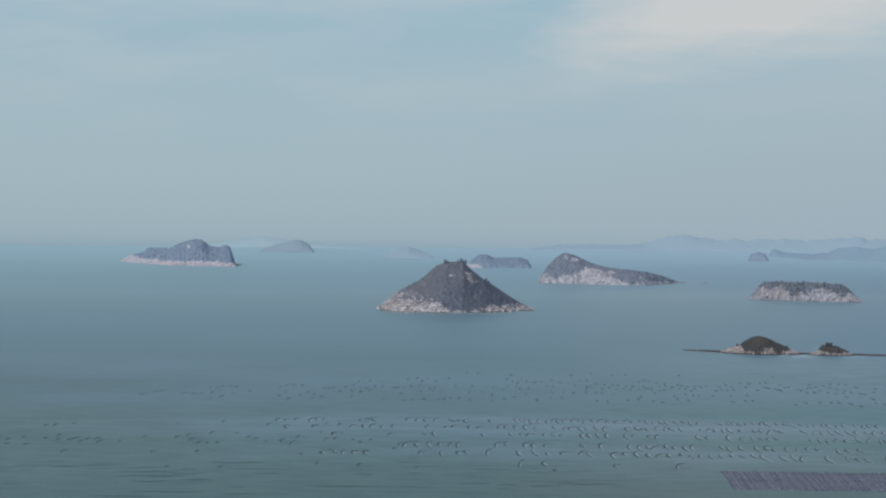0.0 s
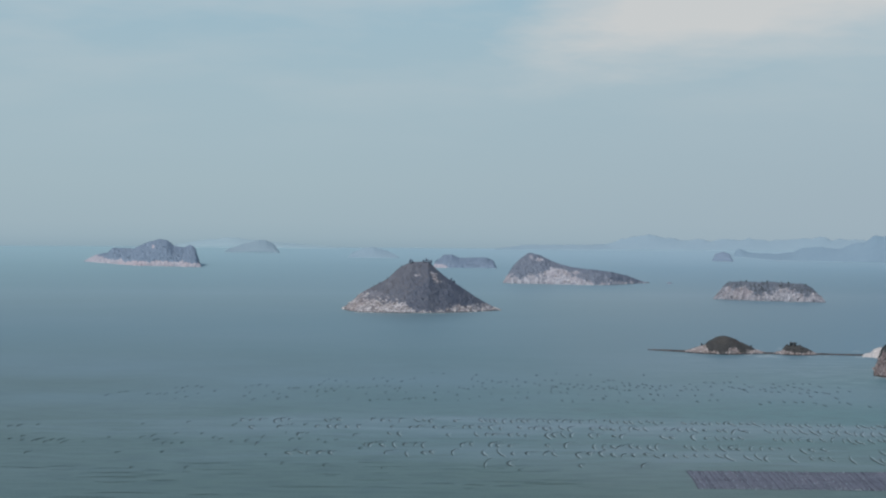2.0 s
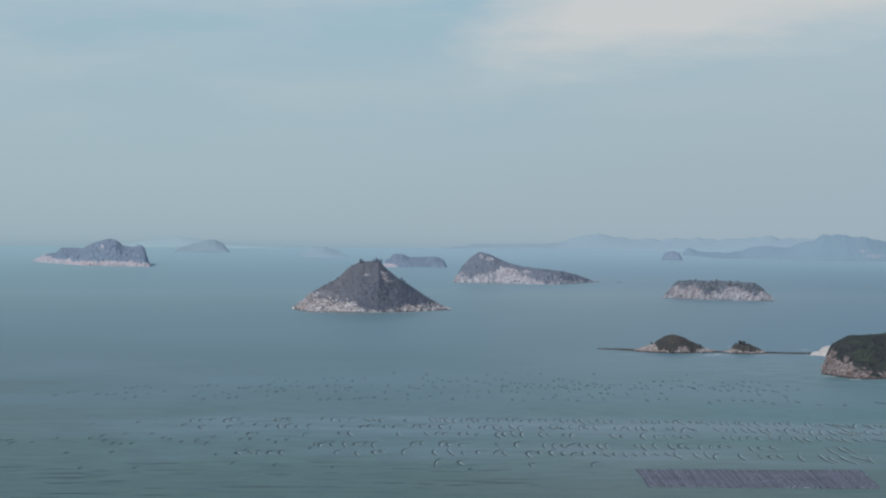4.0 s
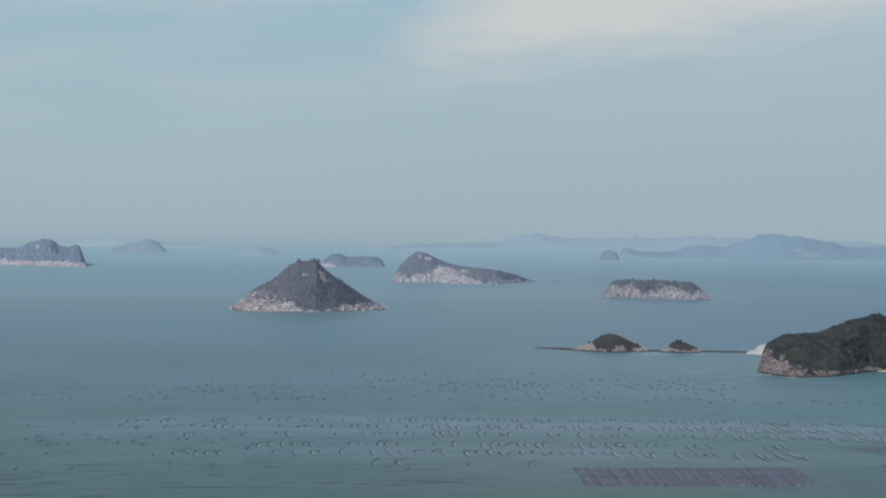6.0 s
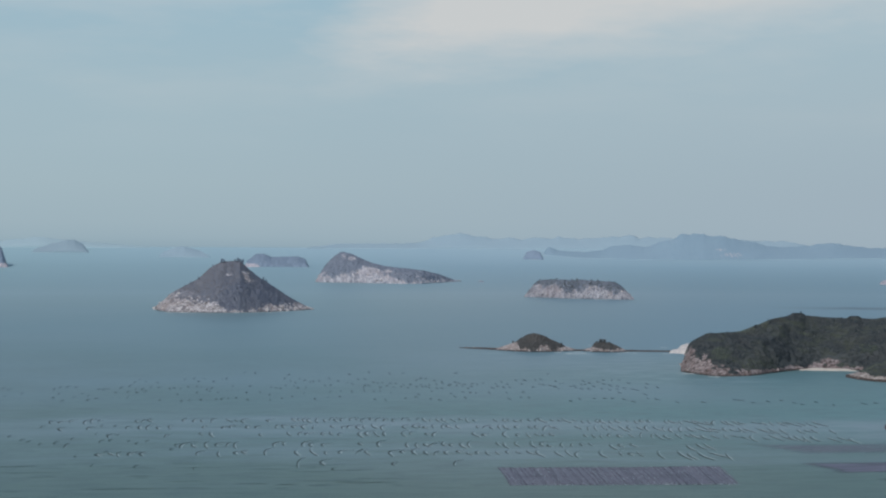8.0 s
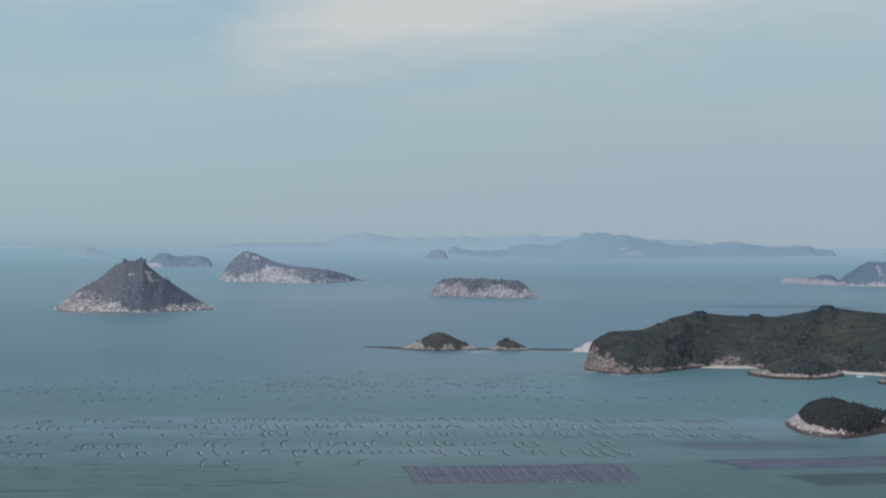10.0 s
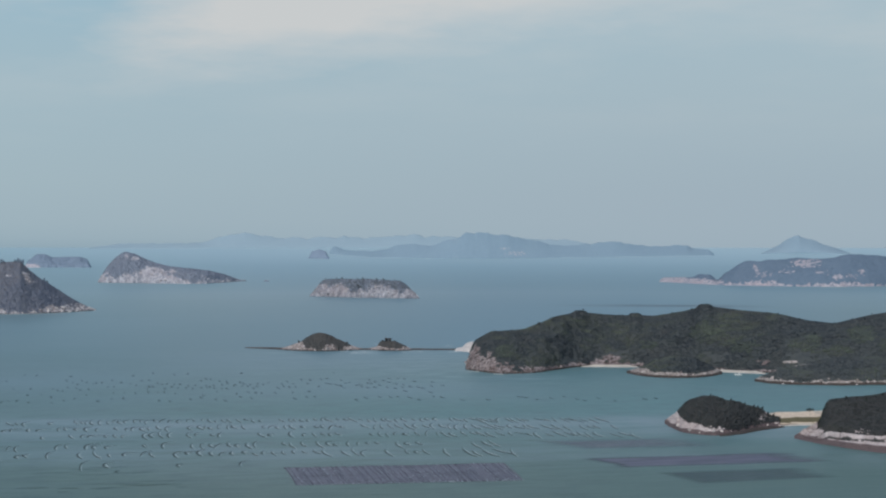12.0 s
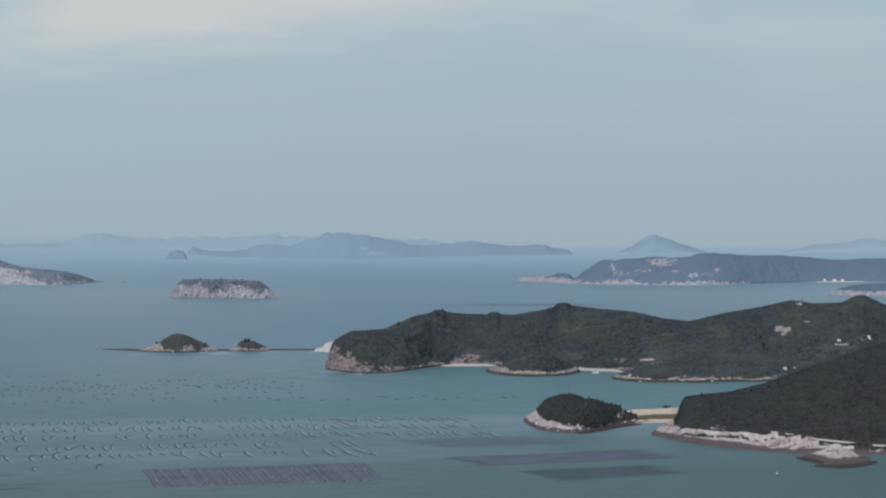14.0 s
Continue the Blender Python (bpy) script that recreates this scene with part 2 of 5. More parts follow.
def net_material(name, dark, pale, dense):
    """Weed on nets just under the surface: patchy, thinning out to the edges of the field."""
    m, k = material(name)
    at = k.put("ShaderNodeTexCoord").outputs["Object"]
    edge = k.put("ShaderNodeAttribute", attribute_name="edge").outputs["Fac"]
    a, b = k.noise(k.scaled(at, (0.05, 0.16, 1.0)), 1.0, 4.0, 0.6), k.noise(k.scaled(at, (0.8, 0.15, 1.0)), 1.0, 3.0, 0.6)
    colour = k.mix(k.step(k.math("ADD", k.math("MULTIPLY", a, 0.5), k.math("MULTIPLY", b, 0.5)), 0.38, 0.62), rgb(*dark), rgb(*pale))
    solid = k.put("ShaderNodeBsdfPrincipled", {"Base Color": colour, "Roughness": 0.45, "Specular IOR Level": 0.3})
    torn = k.step(k.math("ADD", edge, k.math("MULTIPLY", k.math("SUBTRACT", k.noise(k.scaled(at, (0.05, 0.22, 1.0)), 1.0, 5.0, 0.7), 0.5), 1.1)), 0.1, 0.75)
    part_seen = k.math("MULTIPLY", k.math("MULTIPLY", torn, k.math("ADD", 0.55, k.math("MULTIPLY", a, 0.7))), dense)
    clear = k.put("ShaderNodeBsdfTransparent")
    k.put("ShaderNodeOutputMaterial", {0: k.put("ShaderNodeMixShader", {0: part_seen, 1: clear.outputs[0], 2: solid.outputs[0]}).outputs[0]})
    return m


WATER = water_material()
TIDAL = (0.060, 0.050, 0.046)
# ISLET and STACK: haze over the middle islands lifts these base colours to blue-grey.
ISLET = land_material("hazed_islet_rock_and_scrub", (0.165, 0.155, 0.168), (0.46, 0.445, 0.465), (0.245, 0.205, 0.205), (0.122, 0.142, 0.188), (0.158, 0.166, 0.194), (0.10, 0.098, 0.105), 1.8, 0.6, 0.6)
STACK = land_material("hazed_pale_rock_and_scrub", (0.235, 0.248, 0.29), (0.42, 0.42, 0.465), (0.34, 0.312, 0.34), (0.155, 0.188, 0.25), (0.20, 0.228, 0.28), (0.18, 0.195, 0.22), 2.6, 0.75, 0.45)
SHORE = land_material("shore_rock_and_soil", (0.070, 0.056, 0.055), (0.27, 0.232, 0.234), (0.125, 0.085, 0.082), (0.048, 0.058, 0.064), (0.072, 0.079, 0.078), TIDAL, 0.9)
PALE_SHORE = land_material("bleached_rock_and_soil", (0.36, 0.312, 0.312), (0.52, 0.465, 0.465), (0.40, 0.338, 0.334), (0.039, 0.041, 0.044), (0.054, 0.054, 0.052), (0.118, 0.092, 0.096), 1.8, 0.4)
HILL_SHORE = land_material("hill_rock_and_soil", (0.17, 0.15, 0.14), (0.40, 0.365, 0.35), (0.27, 0.225, 0.205), (0.048, 0.058, 0.064), (0.070, 0.078, 0.078), TIDAL, 0.8)
SKERRY = land_material("skerry_rock_and_scrub", (0.135, 0.115, 0.112), (0.42, 0.385, 0.38), (0.23, 0.185, 0.178), (0.078, 0.083, 0.088), (0.110, 0.108, 0.104), (0.055, 0.05, 0.05), 0.7)
# Far land: the blue of distance haze is put into all these base colours.
FAR_LAND = land_material("hazed_hills_and_rock", (0.27, 0.32, 0.38), (0.37, 0.38, 0.42), (0.34, 0.34, 0.385), (0.196, 0.282, 0.356), (0.210, 0.298, 0.370), (0.25, 0.335, 0.405), 2.5, 0.85, 0.3)
HAZIER = land_material("hazier_rock_and_woods", (0.29, 0.31, 0.36), (0.45, 0.42, 0.465), (0.41, 0.355, 0.39), (0.185, 0.246, 0.328), (0.202, 0.262, 0.340), (0.24, 0.28, 0.335), 2.2, 0.85, 0.3)
HAZY = land_material("hazy_rock_and_woods", (0.20, 0.22, 0.27), (0.40, 0.375, 0.41), (0.345, 0.30, 0.33), (0.112, 0.162, 0.226), (0.130, 0.180, 0.242), (0.19, 0.225, 0.28), 2.0, 0.85, 0.3)
FAR = plain_material("haze_blue_hills", (0.212, 0.298, 0.368), (0.226, 0.311, 0.379), 0.02, 0.95)
FAR_ISLE = plain_material("haze_blue_slope", (0.225, 0.308, 0.366), (0.240, 0.322, 0.378), 0.02, 0.95)
FAINTEST = plain_material("faintest_hazed_hills", (0.300, 0.405, 0.455), (0.308, 0.412, 0.462), 0.02, 0.95)
FAINT = plain_material("faint_hazed_hills", (0.250, 0.342, 0.408), (0.263, 0.354, 0.418), 0.02, 0.95)
# PINE leans blue: the haze before the long headland, put into its colour.
PINE = leaf_material("pine_leaves", (0.040, 0.049, 0.062), (0.058, 0.071, 0.078), (0.116, 0.136, 0.101), 0.35)
DARK_PINE = leaf_material("dark_pine_leaves", (0.029, 0.034, 0.038), (0.041, 0.049, 0.048), (0.070, 0.086, 0.060), 0.25)
ISLET_PINE = leaf_material("grey_pine_leaves", (0.044, 0.050, 0.055), (0.056, 0.064, 0.066), (0.076, 0.086, 0.074), 0.3)
DARK_GROVE = leaf_material("dull_green_leaves", (0.040, 0.049, 0.045), (0.050, 0.062, 0.050), (0.066, 0.082, 0.058), 0.1)
GROVE = leaf_material("light_green_leaves", (0.070, 0.086, 0.080), (0.083, 0.101, 0.086), (0.100, 0.120, 0.094), 0.1)
# Scrub of the middle islands, made paler and bluer for haze in the colour.
SCRUB = leaf_material("hazed_scrub_leaves", (0.120, 0.145, 0.204), (0.138, 0.163, 0.220), (0.168, 0.188, 0.224), 0.15)
ISLET_SCRUB = leaf_material("hazed_green_scrub_leaves", (0.128, 0.155, 0.170), (0.146, 0.173, 0.184), (0.185, 0.200, 0.200), 0.3)
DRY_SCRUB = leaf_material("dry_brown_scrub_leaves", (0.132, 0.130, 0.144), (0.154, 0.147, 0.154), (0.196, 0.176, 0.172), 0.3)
FAR_SCRUB = leaf_material("haze_blue_scrub_leaves", (0.150, 0.184, 0.250), (0.172, 0.204, 0.262), (0.198, 0.224, 0.272), 0.2)
SKERRY_SCRUB = leaf_material("islet_scrub_leaves", (0.076, 0.081, 0.088), (0.090, 0.093, 0.096), (0.116, 0.113, 0.107))
# Woods on the hazy islands, the haze put into their leaf colours.
HAZIER_SCRUB = leaf_material("hazier_wood_leaves", (0.182, 0.243, 0.326), (0.194, 0.255, 0.335), (0.210, 0.268, 0.343), 0.1)
HAZY_SCRUB = leaf_material("hazy_wood_leaves", (0.108, 0.158, 0.222), (0.124, 0.174, 0.236), (0.150, 0.198, 0.252), 0.15)
STONES = stone_material("shore_stones", (0.16, 0.145, 0.15), (0.60, 0.57, 0.57))
PALE_STONES = stone_material("bleached_stones", (0.30, 0.25, 0.24), (0.70, 0.64, 0.62))
TIP_STONES = stone_material("tip_boulders", (0.11, 0.09, 0.09), (0.38, 0.335, 0.335))
RED_STONES = stone_material("red_brown_stones", (0.10, 0.075, 0.072), (0.34, 0.29, 0.285))
ROPE = plain_material("wet_weedy_rope", (0.012, 0.020, 0.022), (0.03, 0.042, 0.045), 0.8, 0.6)
PALE_LEVEL = plain_material("pale_level_streak", (0.095, 0.15, 0.16), (0.13, 0.185, 0.195), 0.8, 0.5)
GLINT_AND_FLOAT = plain_material("pale_glint_and_float", (0.44, 0.53, 0.56), (0.60, 0.68, 0.70), 0.8, 0.6)
SURF = plain_material("white_surf", (0.42, 0.48, 0.50), (0.66, 0.70, 0.71), 0.6, 0.7)
NET_PALE = plain_material("pale_weed_net", (0.12, 0.12, 0.16), (0.18, 0.18, 0.225), 0.4, 0.7)
NET = plain_material("purple_weed_net", (0.030, 0.030, 0.048), (0.060, 0.060, 0.088), 0.4, 0.7)
SAND = land_material("sand_bar_ground", (0.50, 0.42, 0.34), (0.66, 0.56, 0.455), (0.54, 0.43, 0.345), (0.095, 0.088, 0.052), (0.150, 0.130, 0.078), (0.20, 0.165, 0.145), 0.5)
WHITE_ROCK = plain_material("white_rock", (0.34, 0.32, 0.315), (0.60, 0.575, 0.565), 0.4, 0.9, 0.8, 0.3)
BEACH = plain_material("pale_sand", (0.40, 0.37, 0.33), (0.55, 0.51, 0.46), 0.15, 0.95)
CONCRETE = plain_material("weathered_concrete", (0.40, 0.37, 0.35), (0.56, 0.53, 0.50), 0.3, 0.9)
WHITE = plain_material("white_paint", (0.70, 0.70, 0.69), (0.84, 0.84, 0.82), 0.8, 0.6)
ROOF = plain_material("grey_roof", (0.22, 0.22, 0.23), (0.32, 0.31, 0.31), 0.8, 0.7)
GLASS_DARK = plain_material("dark_pane", (0.03, 0.035, 0.04), (0.05, 0.055, 0.06), 1.0, 0.15)
BARK = plain_material("pine_bark", (0.06, 0.045, 0.038), (0.11, 0.085, 0.07), 2.0, 0.95)

# ---- the sea ----
FLAT, BEND = 2900.0, 2060.0  # past FLAT the distance is drawn in, and the water lies on the line of sight that it truly has


def sea_level(r):
    if r <= FLAT:
        return 0.0
    x = (r - FLAT) / BEND
    return EYE * (1.0 - r / (FLAT + BEND * x / (1.0 - x)))


def mesh_object(name, verts, faces, mat, parent=None, smooth=True):
    me = bpy.data.meshes.new(name)
    if isinstance(verts, np.ndarray):
        faces = np.asarray(faces, dtype=np.int32)
        per = faces.shape[1]
        me.vertices.add(len(verts))
        me.vertices.foreach_set("co", verts.astype(np.float32).ravel())
        me.loops.add(faces.size)
        me.loops.foreach_set("vertex_index", faces.ravel())
        me.polygons.add(len(faces))
        me.polygons.foreach_set("loop_start", np.arange(0, faces.size, per, dtype=np.int32))
        me.update(calc_edges=True)
    else:
        me.from_pydata(verts, [], faces)
    me.materials.append(mat)
    me.polygons.foreach_set("use_smooth", np.full(len(me.polygons), smooth))
    ob = new(name, me)
    ob.parent = parent
    return ob


def grid_faces(rows, columns, closed=False):
    i, j = np.meshgrid(np.arange(rows - 1), np.arange(columns if closed else columns - 1), indexing="ij")
    i, j = i.ravel(), j.ravel()
    k = (j + 1) % columns
    return np.stack([i * columns + j, i * columns + k, (i + 1) * columns + k, (i + 1) * columns + j], 1)


rings = np.concatenate([np.concatenate([[0.01], np.linspace(20, FLAT, 40)]), FLAT + BEND * np.linspace(0.01, 0.905, 70)])
turn = np.radians(np.arange(0, 360, 1.5))
levels = np.array([sea_level(r) for r in rings])
sheet = np.stack([rings[:, None] * np.sin(turn), rings[:, None] * np.cos(turn), np.repeat(levels[:, None], len(turn), 1)], -1).reshape(-1, 3)
faces = grid_faces(len(rings), len(turn), True)
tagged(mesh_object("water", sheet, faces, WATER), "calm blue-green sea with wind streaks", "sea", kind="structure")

# ---- land ----


def at(az, r, z=0.0):
    return Vector((r * math.sin(radians(az)), r * math.cos(radians(az)), z))


def rough_field(x, y, z, size, octaves=4):
    """Fractal noise at many places, about -1 to 1."""
    return np.array([noise.fractal(Vector((a, b, c)) / size, 1.0, 2.1, octaves) for a, b, c in zip(x, y, z)])


def smooth(values, width):
    width = max(1, int(width)) | 1
    return np.convolve(np.pad(values, width // 2, mode="edge"), np.hanning(width + 2)[1:-1] / np.hanning(width + 2)[1:-1].sum(), "valid")


class Land:
    """A piece of land over columns (azimuth, distance of the front shore, depth to the crest, height of the crest)."""

    def __init__(self, columns, back=0.9, rise=0.8, columns_wide=200, rows=46, bumps=2.0, size=30.0, ragged=3.0, crags=0.8, wide=0.02, jagged=0.03, spurs=0.0, terrace=0.0, beds=0.0, folds=0.35, seed=0.0):
        c = np.array(columns)
        az = np.linspace(c[0, 0], c[-1, 0], columns_wide)
        front, deep, high = (np.interp(az, c[:, 0], c[:, i]) for i in (1, 2, 3))
        front, deep, high = smooth(front, columns_wide * wide), smooth(deep, columns_wide * wide * 3), smooth(high, columns_wide * min(wide, 0.02))
        uneven = jagged * rough_field(front * np.radians(az), az * 0 + seed, az * 0 + 7.0, size, 5)
        v = np.concatenate([np.linspace(0, 1, rows) ** 1.25, 1 + np.linspace(0, 1, rows // 2)[1:] * back])
        A, V = np.meshgrid(np.radians(az), v, indexing="ij")
        F, W, Z = (np.repeat(a[:, None], len(v), 1) for a in (front, deep, high))
        Z = Z * (1 + np.repeat(uneven[:, None], len(v), 1) * np.clip(V, 0, 1) ** 4)  # an uneven skyline over smoother slopes
        ground = front * np.sin(np.radians(az))
        shift = rough_field(ground, ground * 0 + seed, ground * 0, ragged * 5, 5) * ragged
        F = F + np.repeat(shift[:, None], len(v), 1) * np.clip(1 - V, 0, 1) ** 3
        Rr = F + W * V
        x, y = Rr * np.sin(A), Rr * np.cos(A)
        flat = x.ravel(), y.ravel(), np.full(x.size, seed)
        wave = rough_field(*flat, size, 5).reshape(x.shape)
        # the slope steepens and eases along gullies and spurs
        slope = np.interp(A, *np.transpose([(radians(a), b) for a, b in rise])) if isinstance(rise, tuple) else rise  # rise: a number, or (azimuth, number) pairs
        power = slope * np.exp(folds * wave)
        shape = np.where(V <= 1, np.clip(V, 0, 1) ** power, np.clip(1 - ((V - 1) / back) ** 2, 0, 1))
        calm = np.where(V <= 1, 1 - 0.85 * V ** 4, 0.15)  # the skyline keeps its height
        h = Z * shape + wave * bumps * np.clip(shape * 3, 0, 1) * calm * np.clip(Z / (bumps * 3), 0.1, 1)
        if spurs:  # ridges and gullies that run down the slope
            across = F * A + 18 * wave
            ridge = 1 - 2.2 * np.abs(rough_field(across.ravel(), (Rr * 0.35).ravel(), flat[2] + 3.0, size * 1.1, 3).reshape(x.shape))
            h = h + ridge * spurs * np.where(V <= 1, np.sin(np.pi * np.clip(V, 0, 1) ** 0.8), 0) * np.clip(Z / 20, 0, 1)
        crag = 1 - 2 * np.abs(rough_field(x.ravel(), y.ravel(), h.ravel() * 0.6, size * 0.22, 4).reshape(x.shape))
        fine = rough_field(x.ravel(), y.ravel(), h.ravel(), size * 0.09, 3).reshape(x.shape)
        h = h + (crag - 0.4) * crags * np.clip(shape * 4, 0, 1) * np.clip(Z / 6, 0.1, 1) * (0.3 + 0.7 * calm)
        if terrace:  # ledges of bedded rock along the shore
            ledge = np.sin(6.283 * (h / 1.15 + 1.3 * wave)) * terrace
            h = h + ledge * np.clip((7 - h) / 2, 0, 1) * np.clip(h, 0, 1)
        self.low, self.groove = h, h * 0
        if beds:  # tilted slabs that rise along the shore and break off at deep joints running slantwise inland
            phase = (F * A - (Rr - F) * 2.2 + 7 * wave) / 13.0
            phase = phase + 0.35 * np.sin(phase * 1.7)
            tooth = phase - np.floor(phase)
            self.groove = np.exp(-((tooth - 0.94) / 0.035) ** 2)
            h = h + beds * (tooth * np.clip((1 - tooth) / 0.10, 0, 1) - 0.4 - 0.9 * self.groove) * np.clip((6.5 - h) / 2, 0, 1) * np.clip(h - 0.6, 0, 1)
        Rr = Rr + fine * crags * 1.3 * np.clip(Z / 6, 0.1, 1)
        x, y = Rr * np.sin(A), Rr * np.cos(A)
        h = np.where((V < 0.001) | (V > 1 + back - 0.001), -2.5, h)
        ends = np.minimum(np.arange(columns_wide), np.arange(columns_wide)[::-1])[:, None]
        h = np.where((ends == 0) & (Z < 3), -2.5, h)
        level = np.array([sea_level(r) for r in Rr.ravel()]).reshape(Rr.shape)
        self.shape, self.v, self.h, self.wave, self.crag, self.fine = x.shape, V, h, wave, crag, fine
        self.points = np.stack([x, y, h + level], -1)
        self.az = np.degrees(A)

    def bare(self, az, heights, soft=3.0, amp=4.0):
        """How bare the ground is when rock shows below a height that changes with the azimuth."""
        limit = np.interp(self.az, az, heights) + (self.wave * 0.7 + self.crag * 0.35 + self.fine * 0.5) * amp
        return np.clip((limit - self.low) / soft + 0.5, 0, 1) * (1 - 0.9 * self.groove)

    def patch(self, az, high, wide, tall):
        """A bare patch with a torn edge."""
        return np.clip(0.9 - ((self.az - az) / wide) ** 2 - ((self.h - high) / tall) ** 2 + self.crag * 0.5 + self.fine * 1.4 + self.wave * 0.8, 0, 1)

    def build(self, name, mat, cover, tide=0.9, parent=None):
        """cover: array 0 (bare rock) to 1 (scrub)."""
        ob = mesh_object(name, self.points.reshape(-1, 3), grid_faces(*self.shape)[:, ::-1], mat, parent)
        for key, values in (("cover", cover), ("tide", np.clip((tide - self.h + self.wave * 0.4 * tide) / (0.5 * tide) + 0.5, 0, 1))):
            layer = ob.data.attributes.new(key, "FLOAT", "POINT")
            layer.data.foreach_set("value", values.ravel().astype(np.float32))
        self.cover = cover
        return ob

    def places(self, count, keep, rng):
        """Random places on the land where keep(i, j) arrays hold, even over its area."""
        P = self.points
        a = np.linalg.norm(np.cross(P[1:, :-1] - P[:-1, :-1], P[:-1, 1:] - P[:-1, :-1]), axis=-1) * keep[:-1, :-1]
        pick = rng.choice(a.size, count, p=a.ravel() / a.sum())
        i, j = np.unravel_index(pick, a.shape)
        s, t = rng.random((count, 1)), rng.random((count, 1))
        return P[i, j] * (1 - s) * (1 - t) + P[i + 1, j] * s * (1 - t) + P[i, j + 1] * (1 - s) * t + P[i + 1, j + 1] * s * t

    def ground_at(self, az, v):
        """The place on the land at an azimuth, v of the way from the shore to the crest."""
        i = int(np.argmin(np.abs(self.az[:, 0] - az)))
        j = int(np.argmin(np.abs(self.v[0] - v)))
        return Vector(self.points[i, j])


def lump(fine, rng, jag=0.2):
    """A clump of about unit radius: an icosphere with its corners pushed in and out."""
    bm = bmesh.new()
    bmesh.ops.create_icosphere(bm, subdivisions=2 if fine else 1, radius=1.0)
    v = np.array([w.co for w in bm.verts])
    f = np.array([[w.index for w in face.verts] for face in bm.faces])
    bm.free()
    return v * (1 + rng.normal(0, jag, (len(v), 1))), f


def clumps(name, places, low, high, mat, parent=None, flat=0.75, fine=True, seed=1, jag=0.2, sink=0.35, smoothed=True):
    """Many leafy or stony clumps in one mesh."""
    rng = np.random.default_rng(seed)
    verts, faces, total = [], [], 0
    for kind in range(7):
        mine = places[kind::7]
        v, f = lump(fine, rng, jag)
        size = low + (high - low) * rng.random((len(mine), 1, 1)) ** 2.2
        turn = rng.random(len(mine)) * 6.283
        c, s = np.cos(turn)[:, None], np.sin(turn)[:, None]
        w = np.stack([v[:, 0] * c - v[:, 1] * s, v[:, 0] * s + v[:, 1] * c, np.repeat(v[None, :, 2] * flat, len(mine), 0)], -1) * size
        w += mine[:, None, :] + np.array([0, 0, sink]) * size
        verts.append(w.reshape(-1, 3))
        faces.append((f[None] + (total + np.arange(len(mine)) * len(v))[:, None, None]).reshape(-1, 3))
        total += len(mine) * len(v)
    return mesh_object(name, np.concatenate(verts), np.concatenate(faces), mat, parent, smoothed)


def island(name, columns, mat, label, rocky, scrub=0, leaf=None, tuft=(0.5, 1.2), stones=0, stone=None, stone_size=(0.4, 1.6), clear=0.6, tide=0.9, kind="", category="island", fine=False, dry=None, **shape):
    """An island: ground, the scrub on it, and loose rock. rocky(land): 0 to 1, how bare the ground is."""
    land = Land(columns, **shape)
    cover = np.clip(1.0 - rocky(land), 0, 1)
    root = tagged(new(name), label, category, kind=kind)
    land.build("ground", mat, cover, tide, root)
    rng = np.random.default_rng(len(columns) * 7 + scrub)
    if scrub:
        keep = (cover > clear) & (land.h > tide) & (land.v < 1.25)
        if dry is not None:  # brown, sun-dried scrub on part of the slopes
            brown = dry(land) > 0.5
            tagged(clumps("dry_scrub", land.places(scrub // 2, keep & brown, rng), *tuft, DRY_SCRUB, root, fine=fine, flat=0.25, seed=2, sink=0.0), "dry brown scrub", kind="stuff")
            keep &= ~brown
        tagged(clumps("scrub", land.places(scrub, keep, rng), *tuft, leaf, root, fine=fine, flat=0.25, sink=0.0), kind="stuff")
    if stones:
        keep = (cover < 0.5) & (land.h > -0.3) & (land.v < 1.0)
        tagged(clumps("loose_rock", land.places(stones, keep, rng), *stone_size, stone, root, fine=False, jag=0.3, sink=0.0, smoothed=False), kind="stuff")
    return land, root


def no_rock(land):
    return land.v * 0


def all_rock(land):
    return land.v * 0 + 1


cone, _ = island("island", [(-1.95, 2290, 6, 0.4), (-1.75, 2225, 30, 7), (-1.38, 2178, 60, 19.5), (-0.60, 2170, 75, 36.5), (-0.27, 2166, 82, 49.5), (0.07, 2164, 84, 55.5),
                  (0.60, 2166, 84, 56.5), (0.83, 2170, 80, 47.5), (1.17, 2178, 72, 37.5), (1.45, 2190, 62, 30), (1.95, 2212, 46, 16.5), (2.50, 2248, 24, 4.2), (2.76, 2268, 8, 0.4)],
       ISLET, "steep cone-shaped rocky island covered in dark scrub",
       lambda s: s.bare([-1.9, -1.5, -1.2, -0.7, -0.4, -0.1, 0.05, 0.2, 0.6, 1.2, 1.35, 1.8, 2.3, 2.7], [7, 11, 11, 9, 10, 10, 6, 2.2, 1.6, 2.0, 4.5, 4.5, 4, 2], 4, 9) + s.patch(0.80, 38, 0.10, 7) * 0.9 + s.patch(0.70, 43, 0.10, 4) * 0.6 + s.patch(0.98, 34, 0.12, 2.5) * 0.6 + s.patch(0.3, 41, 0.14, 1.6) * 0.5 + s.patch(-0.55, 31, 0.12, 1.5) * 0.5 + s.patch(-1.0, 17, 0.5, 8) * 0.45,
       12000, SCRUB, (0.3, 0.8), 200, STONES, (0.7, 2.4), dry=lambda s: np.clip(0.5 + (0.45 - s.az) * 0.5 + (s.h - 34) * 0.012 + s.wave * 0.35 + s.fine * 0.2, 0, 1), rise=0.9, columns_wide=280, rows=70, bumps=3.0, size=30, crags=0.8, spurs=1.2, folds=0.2)
